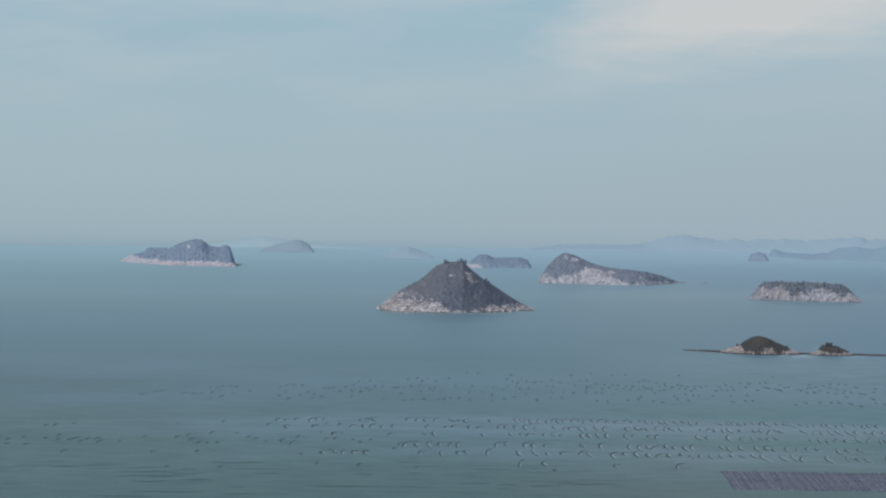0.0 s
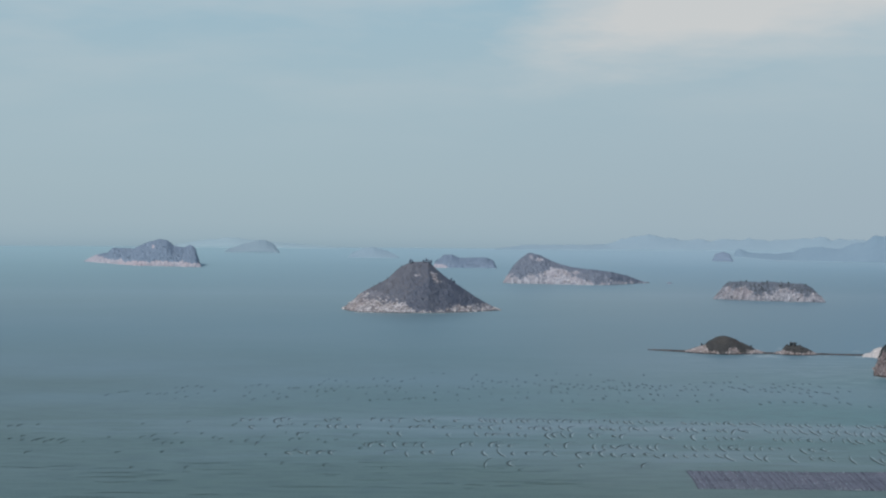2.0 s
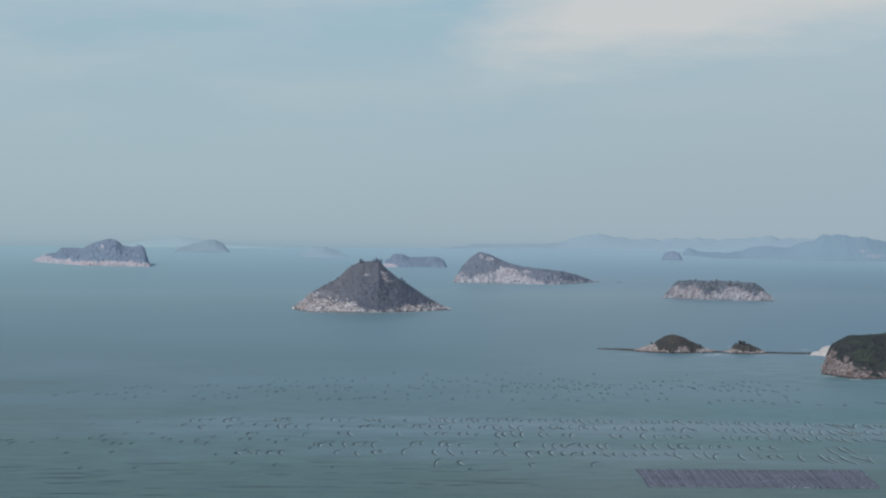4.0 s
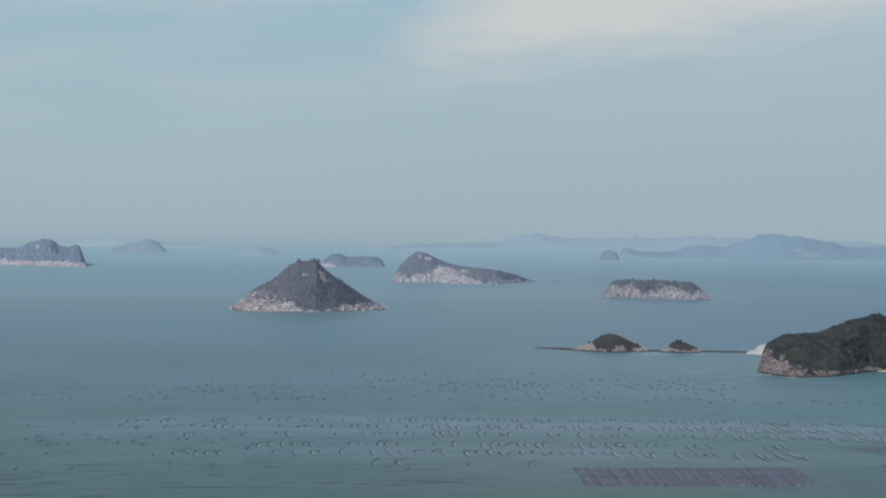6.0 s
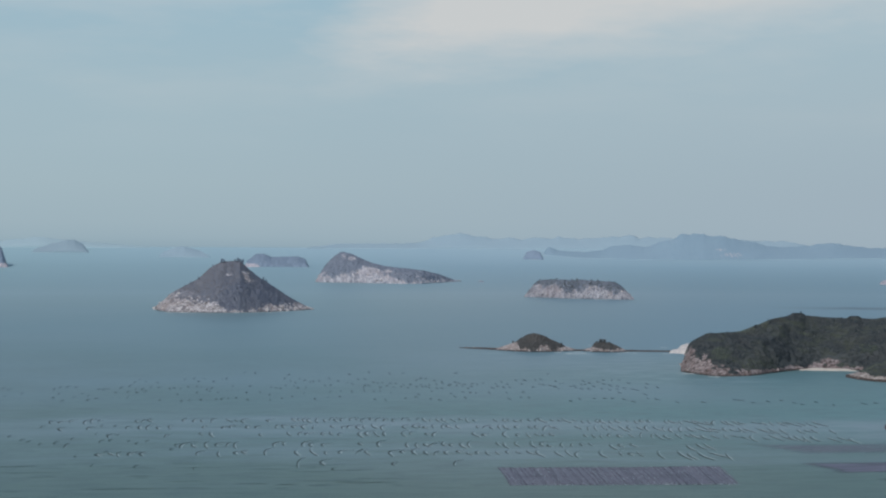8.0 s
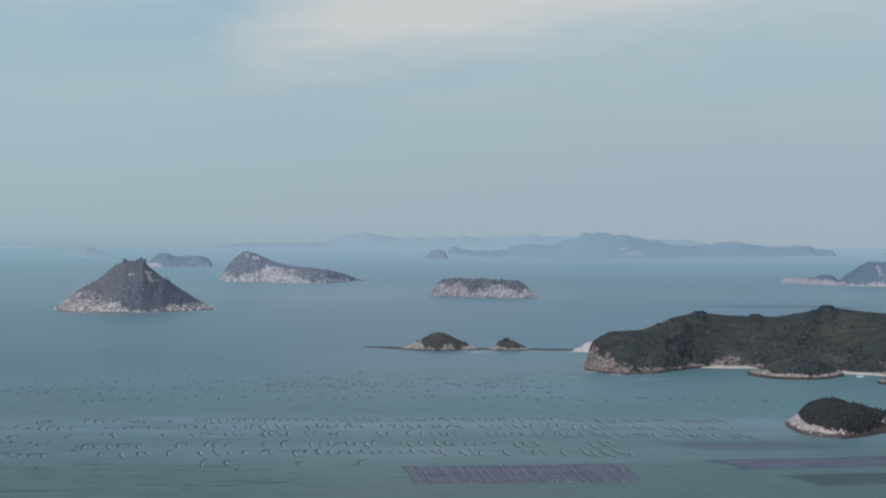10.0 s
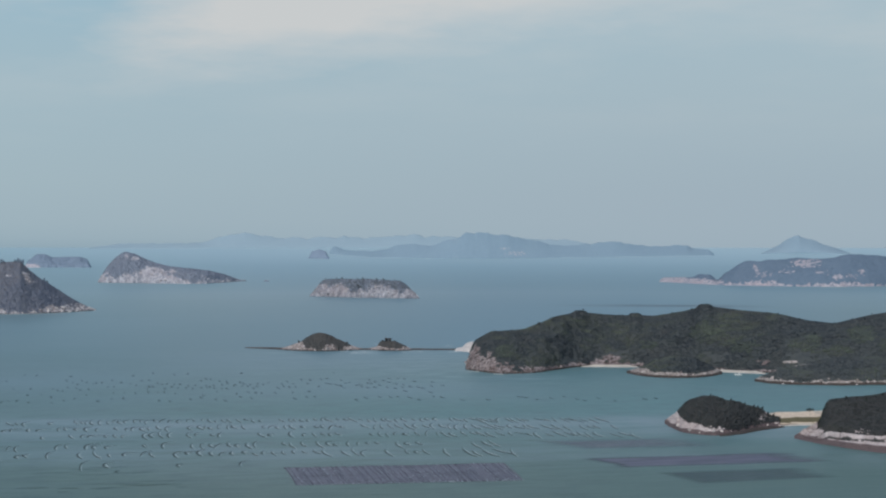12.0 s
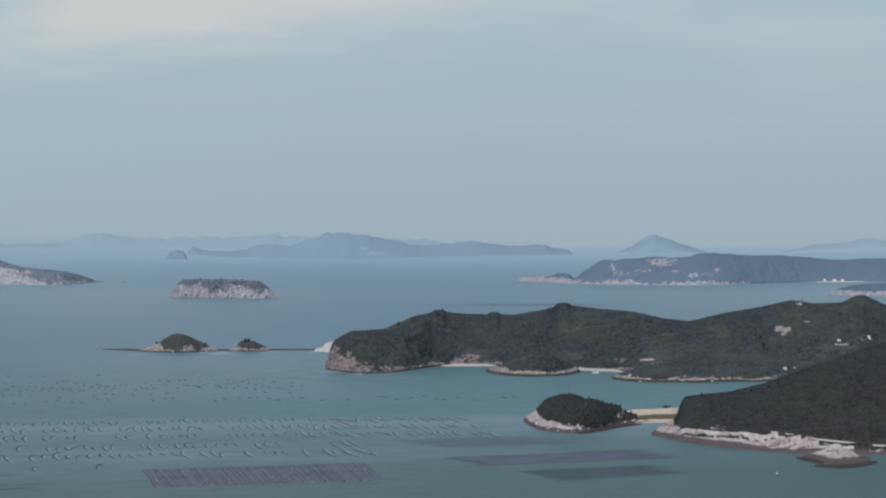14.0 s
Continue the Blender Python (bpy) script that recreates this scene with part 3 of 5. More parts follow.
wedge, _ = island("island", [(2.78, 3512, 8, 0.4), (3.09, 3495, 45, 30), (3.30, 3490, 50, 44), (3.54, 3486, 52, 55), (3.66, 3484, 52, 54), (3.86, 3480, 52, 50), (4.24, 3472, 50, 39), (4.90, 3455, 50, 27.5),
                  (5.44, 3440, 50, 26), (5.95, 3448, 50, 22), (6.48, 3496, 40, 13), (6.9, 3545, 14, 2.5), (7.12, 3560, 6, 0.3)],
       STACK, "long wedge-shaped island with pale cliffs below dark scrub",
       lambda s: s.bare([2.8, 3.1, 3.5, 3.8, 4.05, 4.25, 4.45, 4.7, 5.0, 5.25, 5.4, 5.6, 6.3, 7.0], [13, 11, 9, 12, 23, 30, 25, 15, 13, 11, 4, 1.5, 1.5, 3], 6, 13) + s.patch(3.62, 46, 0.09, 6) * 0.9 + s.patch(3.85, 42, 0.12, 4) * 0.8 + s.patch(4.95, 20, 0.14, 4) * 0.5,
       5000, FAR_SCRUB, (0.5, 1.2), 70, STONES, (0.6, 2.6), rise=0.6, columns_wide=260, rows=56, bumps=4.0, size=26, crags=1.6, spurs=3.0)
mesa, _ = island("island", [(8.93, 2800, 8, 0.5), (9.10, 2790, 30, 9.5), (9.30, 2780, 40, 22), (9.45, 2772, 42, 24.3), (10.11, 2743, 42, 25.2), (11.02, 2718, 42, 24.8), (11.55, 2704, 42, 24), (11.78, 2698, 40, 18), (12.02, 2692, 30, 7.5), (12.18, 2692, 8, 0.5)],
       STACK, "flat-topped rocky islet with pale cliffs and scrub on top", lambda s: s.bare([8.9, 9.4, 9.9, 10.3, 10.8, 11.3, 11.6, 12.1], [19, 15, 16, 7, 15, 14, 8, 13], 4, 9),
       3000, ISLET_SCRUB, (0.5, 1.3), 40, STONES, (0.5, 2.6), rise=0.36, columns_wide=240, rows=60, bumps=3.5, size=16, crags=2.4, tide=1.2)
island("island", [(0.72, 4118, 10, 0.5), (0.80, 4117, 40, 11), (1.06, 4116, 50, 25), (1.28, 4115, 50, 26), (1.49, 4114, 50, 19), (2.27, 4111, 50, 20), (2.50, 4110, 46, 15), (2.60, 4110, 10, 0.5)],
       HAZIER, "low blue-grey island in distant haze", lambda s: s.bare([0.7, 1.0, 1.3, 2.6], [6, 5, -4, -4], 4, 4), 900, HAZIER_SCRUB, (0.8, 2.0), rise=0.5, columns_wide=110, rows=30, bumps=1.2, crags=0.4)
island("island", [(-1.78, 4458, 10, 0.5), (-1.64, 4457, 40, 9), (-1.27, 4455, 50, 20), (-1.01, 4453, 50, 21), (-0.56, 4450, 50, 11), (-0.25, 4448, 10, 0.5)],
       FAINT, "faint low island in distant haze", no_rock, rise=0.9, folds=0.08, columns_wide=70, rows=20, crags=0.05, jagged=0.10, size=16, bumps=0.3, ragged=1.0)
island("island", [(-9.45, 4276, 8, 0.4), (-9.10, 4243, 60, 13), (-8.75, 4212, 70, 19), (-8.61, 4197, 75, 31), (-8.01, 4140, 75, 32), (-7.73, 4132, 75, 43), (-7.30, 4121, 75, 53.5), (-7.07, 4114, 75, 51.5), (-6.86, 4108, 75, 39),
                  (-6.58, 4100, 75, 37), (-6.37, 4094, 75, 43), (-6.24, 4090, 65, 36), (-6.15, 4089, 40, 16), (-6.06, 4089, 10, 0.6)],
       HAZIER, "hilly blue-grey island in haze with a pale rocky shore", lambda s: s.bare([-9.4, -8.8, -7.5, -6.1], [14, 8, 8, 9], 4, 6) + s.patch(-7.45, 38, 0.07, 5) * 0.7, 2500, HAZIER_SCRUB, (0.8, 2.0), rise=0.5, columns_wide=240, rows=50, bumps=4.0, size=32, crags=1.8, ragged=2.0)
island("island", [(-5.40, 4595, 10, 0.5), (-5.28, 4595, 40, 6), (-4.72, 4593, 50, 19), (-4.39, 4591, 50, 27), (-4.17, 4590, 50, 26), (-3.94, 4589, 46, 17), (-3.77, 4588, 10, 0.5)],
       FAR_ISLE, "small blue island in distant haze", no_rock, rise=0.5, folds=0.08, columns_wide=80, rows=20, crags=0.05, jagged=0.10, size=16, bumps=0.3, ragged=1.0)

island("rock", [(7.58, 3536, 3, 0.3), (7.64, 3534, 8, 2.6), (7.70, 3534, 8, 2.2), (7.78, 3536, 3, 0.3)], HAZY, "tiny dark rock awash beyond the wedge island", all_rock, rise=0.7, columns_wide=30, rows=12, bumps=0.3, crags=0.3, size=12, ragged=0.5, category="rock")
hummock, _ = island("island", [(8.10, 1430, 5, 0.8), (8.35, 1422, 12, 2.8), (8.71, 1414, 20, 6.0), (8.84, 1412, 22, 8.6), (9.02, 1411, 24, 11.0), (9.22, 1409, 25, 12.2), (9.42, 1409, 24, 11.6), (9.85, 1414, 20, 6.6), (10.17, 1420, 12, 2.9), (10.50, 1428, 5, 0.6)],
       SKERRY, "small domed islet of pale rock topped with scrub", lambda s: s.bare([8.1, 8.5, 8.75, 8.87, 9.3, 9.42, 9.62, 9.78, 10.0, 10.2, 10.5], [6, 6, 5.2, 1.4, 0.4, 4.6, 4.6, 1.4, 1.6, 3.6, 4], 1.0, 2.2),
       4500, SKERRY_SCRUB, (0.22, 0.6), 70, STONES, (0.2, 1.0), rise=0.62, columns_wide=240, rows=60, bumps=1.2, size=10, crags=0.8, ragged=1.0, tide=0.8)
hummock_small, _ = island("island", [(10.64, 1424, 4, 0.6), (10.92, 1417, 10, 2.6), (11.04, 1415, 13, 6.2), (11.25, 1413, 14, 6.8), (11.45, 1412, 14, 6.4), (11.77, 1415, 9, 3.0), (11.96, 1419, 4, 0.7)],
       SKERRY, "tiny rocky islet with a cap of trees", lambda s: s.bare([10.6, 10.9, 11.1, 11.6, 11.9], [3.4, 3.2, 2.0, 1.7, 2.8], 0.8, 1.6),
       1500, SKERRY_SCRUB, (0.22, 0.6), 40, STONES, (0.2, 0.8), rise=0.6, columns_wide=150, rows=46, bumps=0.8, size=8, crags=0.6, ragged=1.0, tide=0.8)
island("reef", [(7.02, 1456, 3, 0.3), (7.6, 1444, 6, 0.9), (8.2, 1431, 7, 1.2), (9.2, 1424, 7, 1.0), (10.4, 1424, 6, 0.9), (10.9, 1426, 6, 0.9), (12.0, 1424, 5, 0.9), (12.9, 1422, 5, 0.8), (13.6, 1420, 5, 1.1), (14.0, 1420, 4, 0.9)],
       SHORE, "long low dark reef joining the islets to the shore", all_rock, 0, None, (1, 1), 260, RED_STONES, (0.2, 0.6), rise=0.5, columns_wide=320, rows=16, bumps=0.4, size=8, crags=0.5, ragged=1.2, tide=2.0, category="reef")
island("rock_bank", [(13.20, 1410, 5, 0.5), (13.30, 1408, 10, 2.0), (13.45, 1404, 12, 2.6), (13.53, 1401, 14, 5.4), (13.70, 1399, 14, 6.8), (13.9, 1398, 14, 6.8), (14.3, 1398, 10, 5)],
       WHITE_ROCK, "white rock bank at the end of the reef", all_rock, rise=0.7, columns_wide=80, rows=30, bumps=0.6, size=8, crags=0.6, ragged=0.8, category="rock")

# ---- the long wooded headland, its two spurs, and the nearer one ----


def headland(name, land, mat, label, bare, trees, leaf, size, seed, stones=0, stone=None, tide=1.2, category="headland", open_ground=None, grove=None, grove_leaf=None):
    cover = np.clip(1 - bare, 0, 1)
    root = tagged(new(name), label, category, kind="structure" if category == "headland" else "")
    land.build("ground", mat, cover, tide, root)
    rng = np.random.default_rng(seed)
    keep = (cover > 0.6) & (land.h > 1.0) & (land.v < 1.15)
    keep &= land.groove < 0.2
    if open_ground is not None:
        keep &= open_ground < 0.5
    if grove is not None:
        # lighter leaf clumps stand for pale green patches and a green field
        light = keep & (grove > 0.35)
        tagged(clumps("grove", land.places(2600, light, rng), size[0], size[1] * 1.1, grove_leaf or GROVE, root, fine=False, flat=0.28, seed=seed + 40, jag=0.18, sink=0.1), "patch of lighter green leaves", kind="stuff")
        keep &= grove < 0.7
    tagged(clumps("woodland", land.places(trees, keep, rng), *size, leaf, root, fine=False, flat=0.17, seed=seed, jag=0.10, sink=0.03), "dense dark green pine wood", kind="stuff")
    if stones:
        keep = (cover < 0.5) & (land.h > -0.3) & (land.v < 0.6)
        tagged(clumps("loose_rock", land.places(stones, keep, rng), 0.2, 1.3, stone, root, fine=False, jag=0.3, sink=0.0, smoothed=False), kind="stuff")
    return root


wooded = Land([(13.52, 1212, 8, 0.8), (13.66, 1200, 34, 9), (13.80, 1195, 55, 16.5), (14.30, 1176, 68, 22.2), (14.80, 1168, 80, 22.6), (15.30, 1173, 88, 23.4), (15.74, 1184, 90, 26.6), (16.10, 1202, 90, 29.4), (16.68, 1230, 85, 31.2), (16.76, 1234, 85, 33.0), (17.00, 1238, 86, 32.6), (17.10, 1239, 87, 31.0), (17.60, 1245, 90, 29.6), (18.32, 1243, 95, 29.0), (18.42, 1243, 95, 30.8), (18.60, 1242, 95, 30.6), (18.70, 1241, 96, 29.0),
               (19.10, 1235, 100, 28.8), (20.0, 1225, 110, 32.4), (20.30, 1220, 110, 34.4), (20.40, 1218, 110, 37.2), (20.66, 1214, 110, 37.6), (20.76, 1212, 110, 35.6), (21.09, 1207, 110, 34.8), (21.92, 1200, 110, 32.7), (22.74, 1190, 110, 31.2)], rise=((13.5, 1.0), (15.4, 1.0), (16.4, 0.78), (23.0, 0.72)), columns_wide=480, rows=90, bumps=3.0, size=48, ragged=2.5, crags=0.55, wide=0.075, spurs=3.5, folds=0.2)
wooded_east = Land([(22.74, 1190, 110, 31.2), (23.5, 1185, 110, 27.6), (24.22, 1180, 112, 26.3), (25.20, 1175, 118, 31.4), (26.18, 1170, 120, 34.9), (27.15, 1165, 125, 39.4), (27.79, 1165, 125, 37.8), (28.60, 1160, 130, 38.8), (28.95, 1160, 130, 43.0), (29.2, 1160, 130, 44.2),
                    (29.84, 1160, 130, 36.5), (31.5, 1160, 130, 36), (33.0, 1160, 110, 20), (34.0, 1160, 60, 0.8)], rise=0.72, columns_wide=440, rows=90, bumps=3.0, size=48, ragged=2.5, crags=0.55, wide=0.05, spurs=5.0, folds=0.2)
tip_rock = np.where(wooded.az < 15.5, wooded.bare([13.5, 14.1, 14.5, 14.9, 15.3, 15.9], [9.0, 6.0, 4.2, 3.4, 3.0, 2.8], 2.5, 6.0) + wooded.patch(13.85, 10, 0.12, 4) * 0.7 + wooded.patch(14.25, 9, 0.12, 2.5) * 0.6, wooded.bare([15.5, 16.0, 16.4, 23], [2.8, 2.6, 1.6, 1.4], 1.5, 2.0) + wooded.patch(17.95, 4.5, 0.5, 2.2) * 0.66 + wooded.patch(18.3, 7, 0.2, 1.2) * 0.43 + wooded.patch(22.3, 5.5, 0.4, 2.0) * 0.6)
tip = headland("headland", wooded, SHORE, "long wooded headland with a red-brown rocky shore", tip_rock, 30000, PINE, (0.35, 1.05), 5, 110, RED_STONES, tide=0.8, open_ground=wooded.patch(17.9, 6, 0.5, 4) + wooded.patch(20.9, 8, 0.4, 4) + wooded.patch(16.6, 4, 0.3, 3), grove=wooded.patch(14.7, 11, 0.3, 4) + wooded.patch(20.6, 22, 0.5, 6) + wooded.patch(21.6, 14, 0.4, 4) + wooded.patch(18.9, 13, 0.3, 3))
on_tip = (tip_rock > 0.4) & (wooded.az < 14.6) & (wooded.h > 0.3) & (wooded.v < 0.7)
tagged(clumps("boulders", wooded.places(60, on_tip, np.random.default_rng(31)), 0.4, 1.5, TIP_STONES, tip, flat=0.8, fine=False, seed=31, jag=0.28, sink=0.0, smoothed=False), "pale boulders below the cliff", kind="stuff")
east_bare = (wooded_east.bare([22, 34], [1.6, 1.6], 1.5, 1.5) + wooded_east.patch(26.58, 26.5, 0.10, 1.0) * 0.62 + wooded_east.patch(26.82, 24.6, 0.28, 1.6) * 0.66 + wooded_east.patch(26.95, 22.5, 0.08, 1.6) * 0.6 + wooded_east.patch(27.32, 38, 0.12, 1.2) * 0.7 + wooded_east.patch(22.95, 6.5, 0.3, 1.2) * 0.7 + wooded_east.patch(25.2, 9, 0.2, 0.8) * 0.5
             + wooded_east.patch(27.55, 29, 0.16, 1.0) * 0.55 + wooded_east.patch(28.6, 17, 0.3, 0.9) * 0.55 + wooded_east.patch(29.3, 20, 0.3, 1.0) * 0.5)
headland("headland", wooded_east, HILL_SHORE, "wooded hill with bare rock patches behind the shore", east_bare, 30000, PINE, (0.35, 1.05), 6, open_ground=wooded_east.patch(23.3, 9, 0.5, 4) + wooded_east.patch(28.6, 15, 0.6, 2), grove=wooded_east.patch(23.4, 14, 0.5, 3) + wooded_east.patch(27.3, 33, 0.6, 2.5) + wooded_east.patch(25.0, 22, 0.4, 4) + wooded_east.patch(24.35, 13, 0.45, 2.5) + wooded_east.patch(25.6, 17, 0.12, 4) + wooded_east.patch(26.1, 12, 0.2, 2) + wooded_east.patch(23.6, 19, 0.2, 2))
spur_west = Land([(18.25, 1180, 8, 0.8), (18.6, 1160, 30, 2.4), (18.85, 1152, 36, 4.8), (19.1, 1146, 42, 7.8), (19.6, 1141, 48, 9.6), (20.3, 1146, 44, 8.0), (20.75, 1160, 30, 3.6), (21.05, 1178, 8, 0.8)], rise=0.6, columns_wide=180, rows=50, bumps=1.6, size=16, ragged=2.0, crags=0.8)
headland("spur", spur_west, HILL_SHORE, "low wooded spur with a pale brown rock ledge", spur_west.bare([18.2, 18.7, 19.2, 19.8, 20.3, 21], [3.0, 3.0, 2.0, 2.5, 2.0, 2.4], 0.8, 1.2), 3200, PINE, (0.35, 1.0), 11, 40, RED_STONES, category="spur")
spur_east = Land([(21.95, 1122, 6, 0.7), (22.3, 1108, 18, 3.2), (22.8, 1100, 34, 6.5), (23.5, 1098, 50, 9.5), (24.4, 1098, 62, 12), (25.3, 1104, 62, 12), (26.3, 1110, 60, 11), (27.3, 1112, 50, 9), (28.4, 1116, 30, 6), (29.5, 1120, 8, 0.8)], rise=0.62, columns_wide=300, rows=50, bumps=1.8, size=18, ragged=3.0, crags=0.6, terrace=0.15, beds=1.0)
headland("spur", spur_east, HILL_SHORE, "low wooded spur with a pale rock ledge", spur_east.bare([21.9, 22.6, 23.5, 24.3, 25.0, 26.5, 29], [2.4, 1.8, 1.3, 2.6, 1.2, 2.0, 1.8], 1.0, 1.6) + spur_east.patch(23.2, 8.5, 0.35, 1.0) * 0.55, 5000, PINE, (0.35, 1.05), 12, 40, PALE_STONES, category="spur")
near_islet = Land([(19.36, 858, 4, 0.6), (19.51, 842, 16, 2.6), (19.68, 830, 24, 4.4), (19.81, 822, 30, 6.4), (19.95, 817, 34, 9.0), (20.14, 813, 38, 11.0), (20.45, 809, 42, 12.1), (20.84, 806, 44, 12.0), (21.25, 812, 40, 10.9), (21.58, 821, 36, 9.2), (22.08, 838, 26, 6.1), (22.40, 846, 18, 3.6), (22.7, 850, 14, 2.8)], rise=0.6, columns_wide=260, rows=66, bumps=1.2, size=11, ragged=2.0, crags=0.5, jagged=0.11, terrace=0.25)
headland("islet", near_islet, PALE_SHORE, "wooded islet with a bleached rock apron", near_islet.bare([19.4, 19.7, 19.85, 20.2, 20.6, 21.0, 21.2, 22.6], [7.0, 5.6, 4.4, 3.6, 2.8, 2.0, 1.0, 1.2], 0.7, 1.2) + near_islet.patch(22.25, 4.0, 0.2, 1.5) * 0.55, 4200, ISLET_PINE, (0.3, 0.8), 7, 20, PALE_STONES, tide=1.7, category="islet")
near = Land([(23.10, 798, 4, 0.6), (23.5, 787, 22, 2.8), (23.80, 778, 36, 4.2), (23.92, 776, 46, 9), (24.08, 773, 56, 13.3), (24.7, 761, 70, 14.2), (25.5, 750, 98, 13.9), (26.3, 744, 115, 15.6), (27.15, 740, 133, 19.0), (27.95, 741, 150, 23.4), (28.75, 740, 170, 26.6), (29.83, 740, 190, 30.4), (31.5, 738, 190, 31), (33.0, 738, 150, 18), (34.0, 738, 60, 0.8)],
            rise=0.74, columns_wide=620, rows=120, bumps=2.5, size=30, ragged=5.5, crags=0.35, jagged=0.05, spurs=3.5, terrace=0.10, beds=2.2)
PATH = ((26.3, 768, 5.7), (26.7, 764, 5.6), (27.15, 757.6, 5.4), (27.95, 750.5, 4.5), (28.75, 747, 3.9), (29.47, 746, 3.1), (30.2, 746, 2.9))  # azimuth, distance, height
path_away = np.hypot(near.points[..., 0], near.points[..., 1]) - np.interp(near.az, [p[0] for p in PATH], [p[1] for p in PATH])
near_path = np.clip(1.6 - np.abs(path_away - 0.4) / 1.4, 0, 1) * (near.az > 26.3)
near_bare = near.bare([23.2, 24.0, 25.0, 26.5, 27.3, 28.2, 28.9, 29.5, 30], [4.2, 3.8, 4.4, 4.6, 4.2, 2.8, 1.5, 0.8, 0.6], 0.8, 1.4) + near.patch(25.0, 5.5, 0.45, 0.4) * 0.62
headland("headland", near, PALE_SHORE, "near wooded headland with a broad bleached rock shore", near_bare, 36000, DARK_PINE, (0.25, 0.68), 8, tide=np.interp(near.az, [23, 25.5, 26.5, 34], [2.1, 1.9, 1.2, 1.2]), open_ground=near_path, grove=(near.patch(27.45, 12.6, 0.25, 2.4) + near.patch(27.75, 15.4, 0.3, 2.2)) * 0.65, grove_leaf=DARK_GROVE)
island("rock", [(27.42, 716, 4, 0.7), (27.6, 713, 12, 1.0), (27.9, 707, 20, 1.6), (28.2, 705, 24, 2.5), (28.43, 704, 24, 2.6), (28.8, 707, 20, 2.2), (29.1, 711, 12, 1.3), (29.4, 720, 4, 0.6)], PALE_SHORE, "bleached rock outcrop at the water's edge", all_rock,
       rise=1.0, columns_wide=200, rows=60, bumps=1.2, size=9, ragged=4.0, crags=0.6, jagged=0.2, beds=0.8, tide=1.2, category="rock")
for low_ledge in ([(27.28, 722, 3, 0.4), (27.45, 716, 4, 0.7), (27.7, 711, 5, 0.9), (27.95, 706, 5, 0.8), (28.1, 705, 2, 0.4)], [(27.8, 696, 2, 0.4), (28.1, 693.5, 4, 0.7), (28.5, 692.5, 5, 0.9), (28.95, 696, 6, 0.9), (29.35, 704, 6, 0.8), (29.6, 712, 3, 0.4)], [(20.95, 803, 2, 0.3), (21.2, 805, 4, 0.8), (21.6, 814, 5, 1.0), (22.05, 828, 5, 1.0), (22.5, 839, 4, 0.8), (22.85, 846, 2, 0.3)]):
    island("rock", low_ledge, SHORE, "low dark tidal ledge before the bleached shore", all_rock, rise=0.4, columns_wide=110, rows=26, bumps=0.35, size=7, ragged=2.2, crags=0.4, tide=1.6, category="rock")
verts = []
for az in np.linspace(26.3, 30.2, 60):
    r, high = (float(np.interp(az, [p[0] for p in PATH], [p[k] for p in PATH])) for k in (1, 2))
    high += 0.12 * noise.noise(Vector((az * 6, 0, 0)))
    for step_out, lift in ((-0.26, -0.6), (-0.22, 0.0), (0.3, 0.05), (0.4, -0.8)):
        verts.append(tuple(at(az, r + step_out, high + lift)))
tagged(mesh_object("path", np.array(verts), grid_faces(60, 4), CONCRETE, smooth=False), "pale concrete shore path above the rocks", "path", kind="structure")
isthmus = Land([(22.1, 850, 24, 2.6), (22.6, 852, 26, 3.6), (23.3, 858, 26, 3.6), (24.4, 866, 26, 4.0)], rise=0.55, columns_wide=110, rows=36, bumps=0.7, size=9, ragged=1.4, crags=0.3, back=0.6)
grass = np.clip(1.5 - np.abs(isthmus.h - 1.7) / 0.7 + isthmus.wave * 0.4, 0, 1)
tagged(isthmus.build("sand_bar", SAND, grass, 0.7), "pale sand bar with a strip of dry grass joining islet and headland", "sand bar", kind="structure")

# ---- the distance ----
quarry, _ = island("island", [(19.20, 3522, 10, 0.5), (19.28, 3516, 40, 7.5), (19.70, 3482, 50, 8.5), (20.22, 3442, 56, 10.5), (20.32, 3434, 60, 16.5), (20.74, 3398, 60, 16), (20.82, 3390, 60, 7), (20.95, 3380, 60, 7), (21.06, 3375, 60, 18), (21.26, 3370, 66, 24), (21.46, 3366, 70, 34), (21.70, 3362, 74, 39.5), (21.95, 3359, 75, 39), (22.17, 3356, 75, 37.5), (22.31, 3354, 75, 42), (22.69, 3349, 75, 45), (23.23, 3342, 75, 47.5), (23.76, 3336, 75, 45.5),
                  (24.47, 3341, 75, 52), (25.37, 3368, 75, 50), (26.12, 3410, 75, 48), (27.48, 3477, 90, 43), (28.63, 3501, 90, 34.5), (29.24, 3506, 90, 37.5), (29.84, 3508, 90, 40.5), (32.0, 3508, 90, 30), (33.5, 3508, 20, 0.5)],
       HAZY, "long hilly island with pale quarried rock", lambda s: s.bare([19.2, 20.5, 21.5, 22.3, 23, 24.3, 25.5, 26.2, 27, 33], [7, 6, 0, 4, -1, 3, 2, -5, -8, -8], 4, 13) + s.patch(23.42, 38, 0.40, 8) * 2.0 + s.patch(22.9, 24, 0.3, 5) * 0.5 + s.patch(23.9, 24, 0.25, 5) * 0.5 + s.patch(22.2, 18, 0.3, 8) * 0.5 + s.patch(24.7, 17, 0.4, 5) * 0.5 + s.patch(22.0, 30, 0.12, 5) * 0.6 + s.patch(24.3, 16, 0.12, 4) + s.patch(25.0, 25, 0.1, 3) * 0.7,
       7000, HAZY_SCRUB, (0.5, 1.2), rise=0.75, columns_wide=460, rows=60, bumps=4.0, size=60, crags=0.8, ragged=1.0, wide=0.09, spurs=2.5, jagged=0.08)
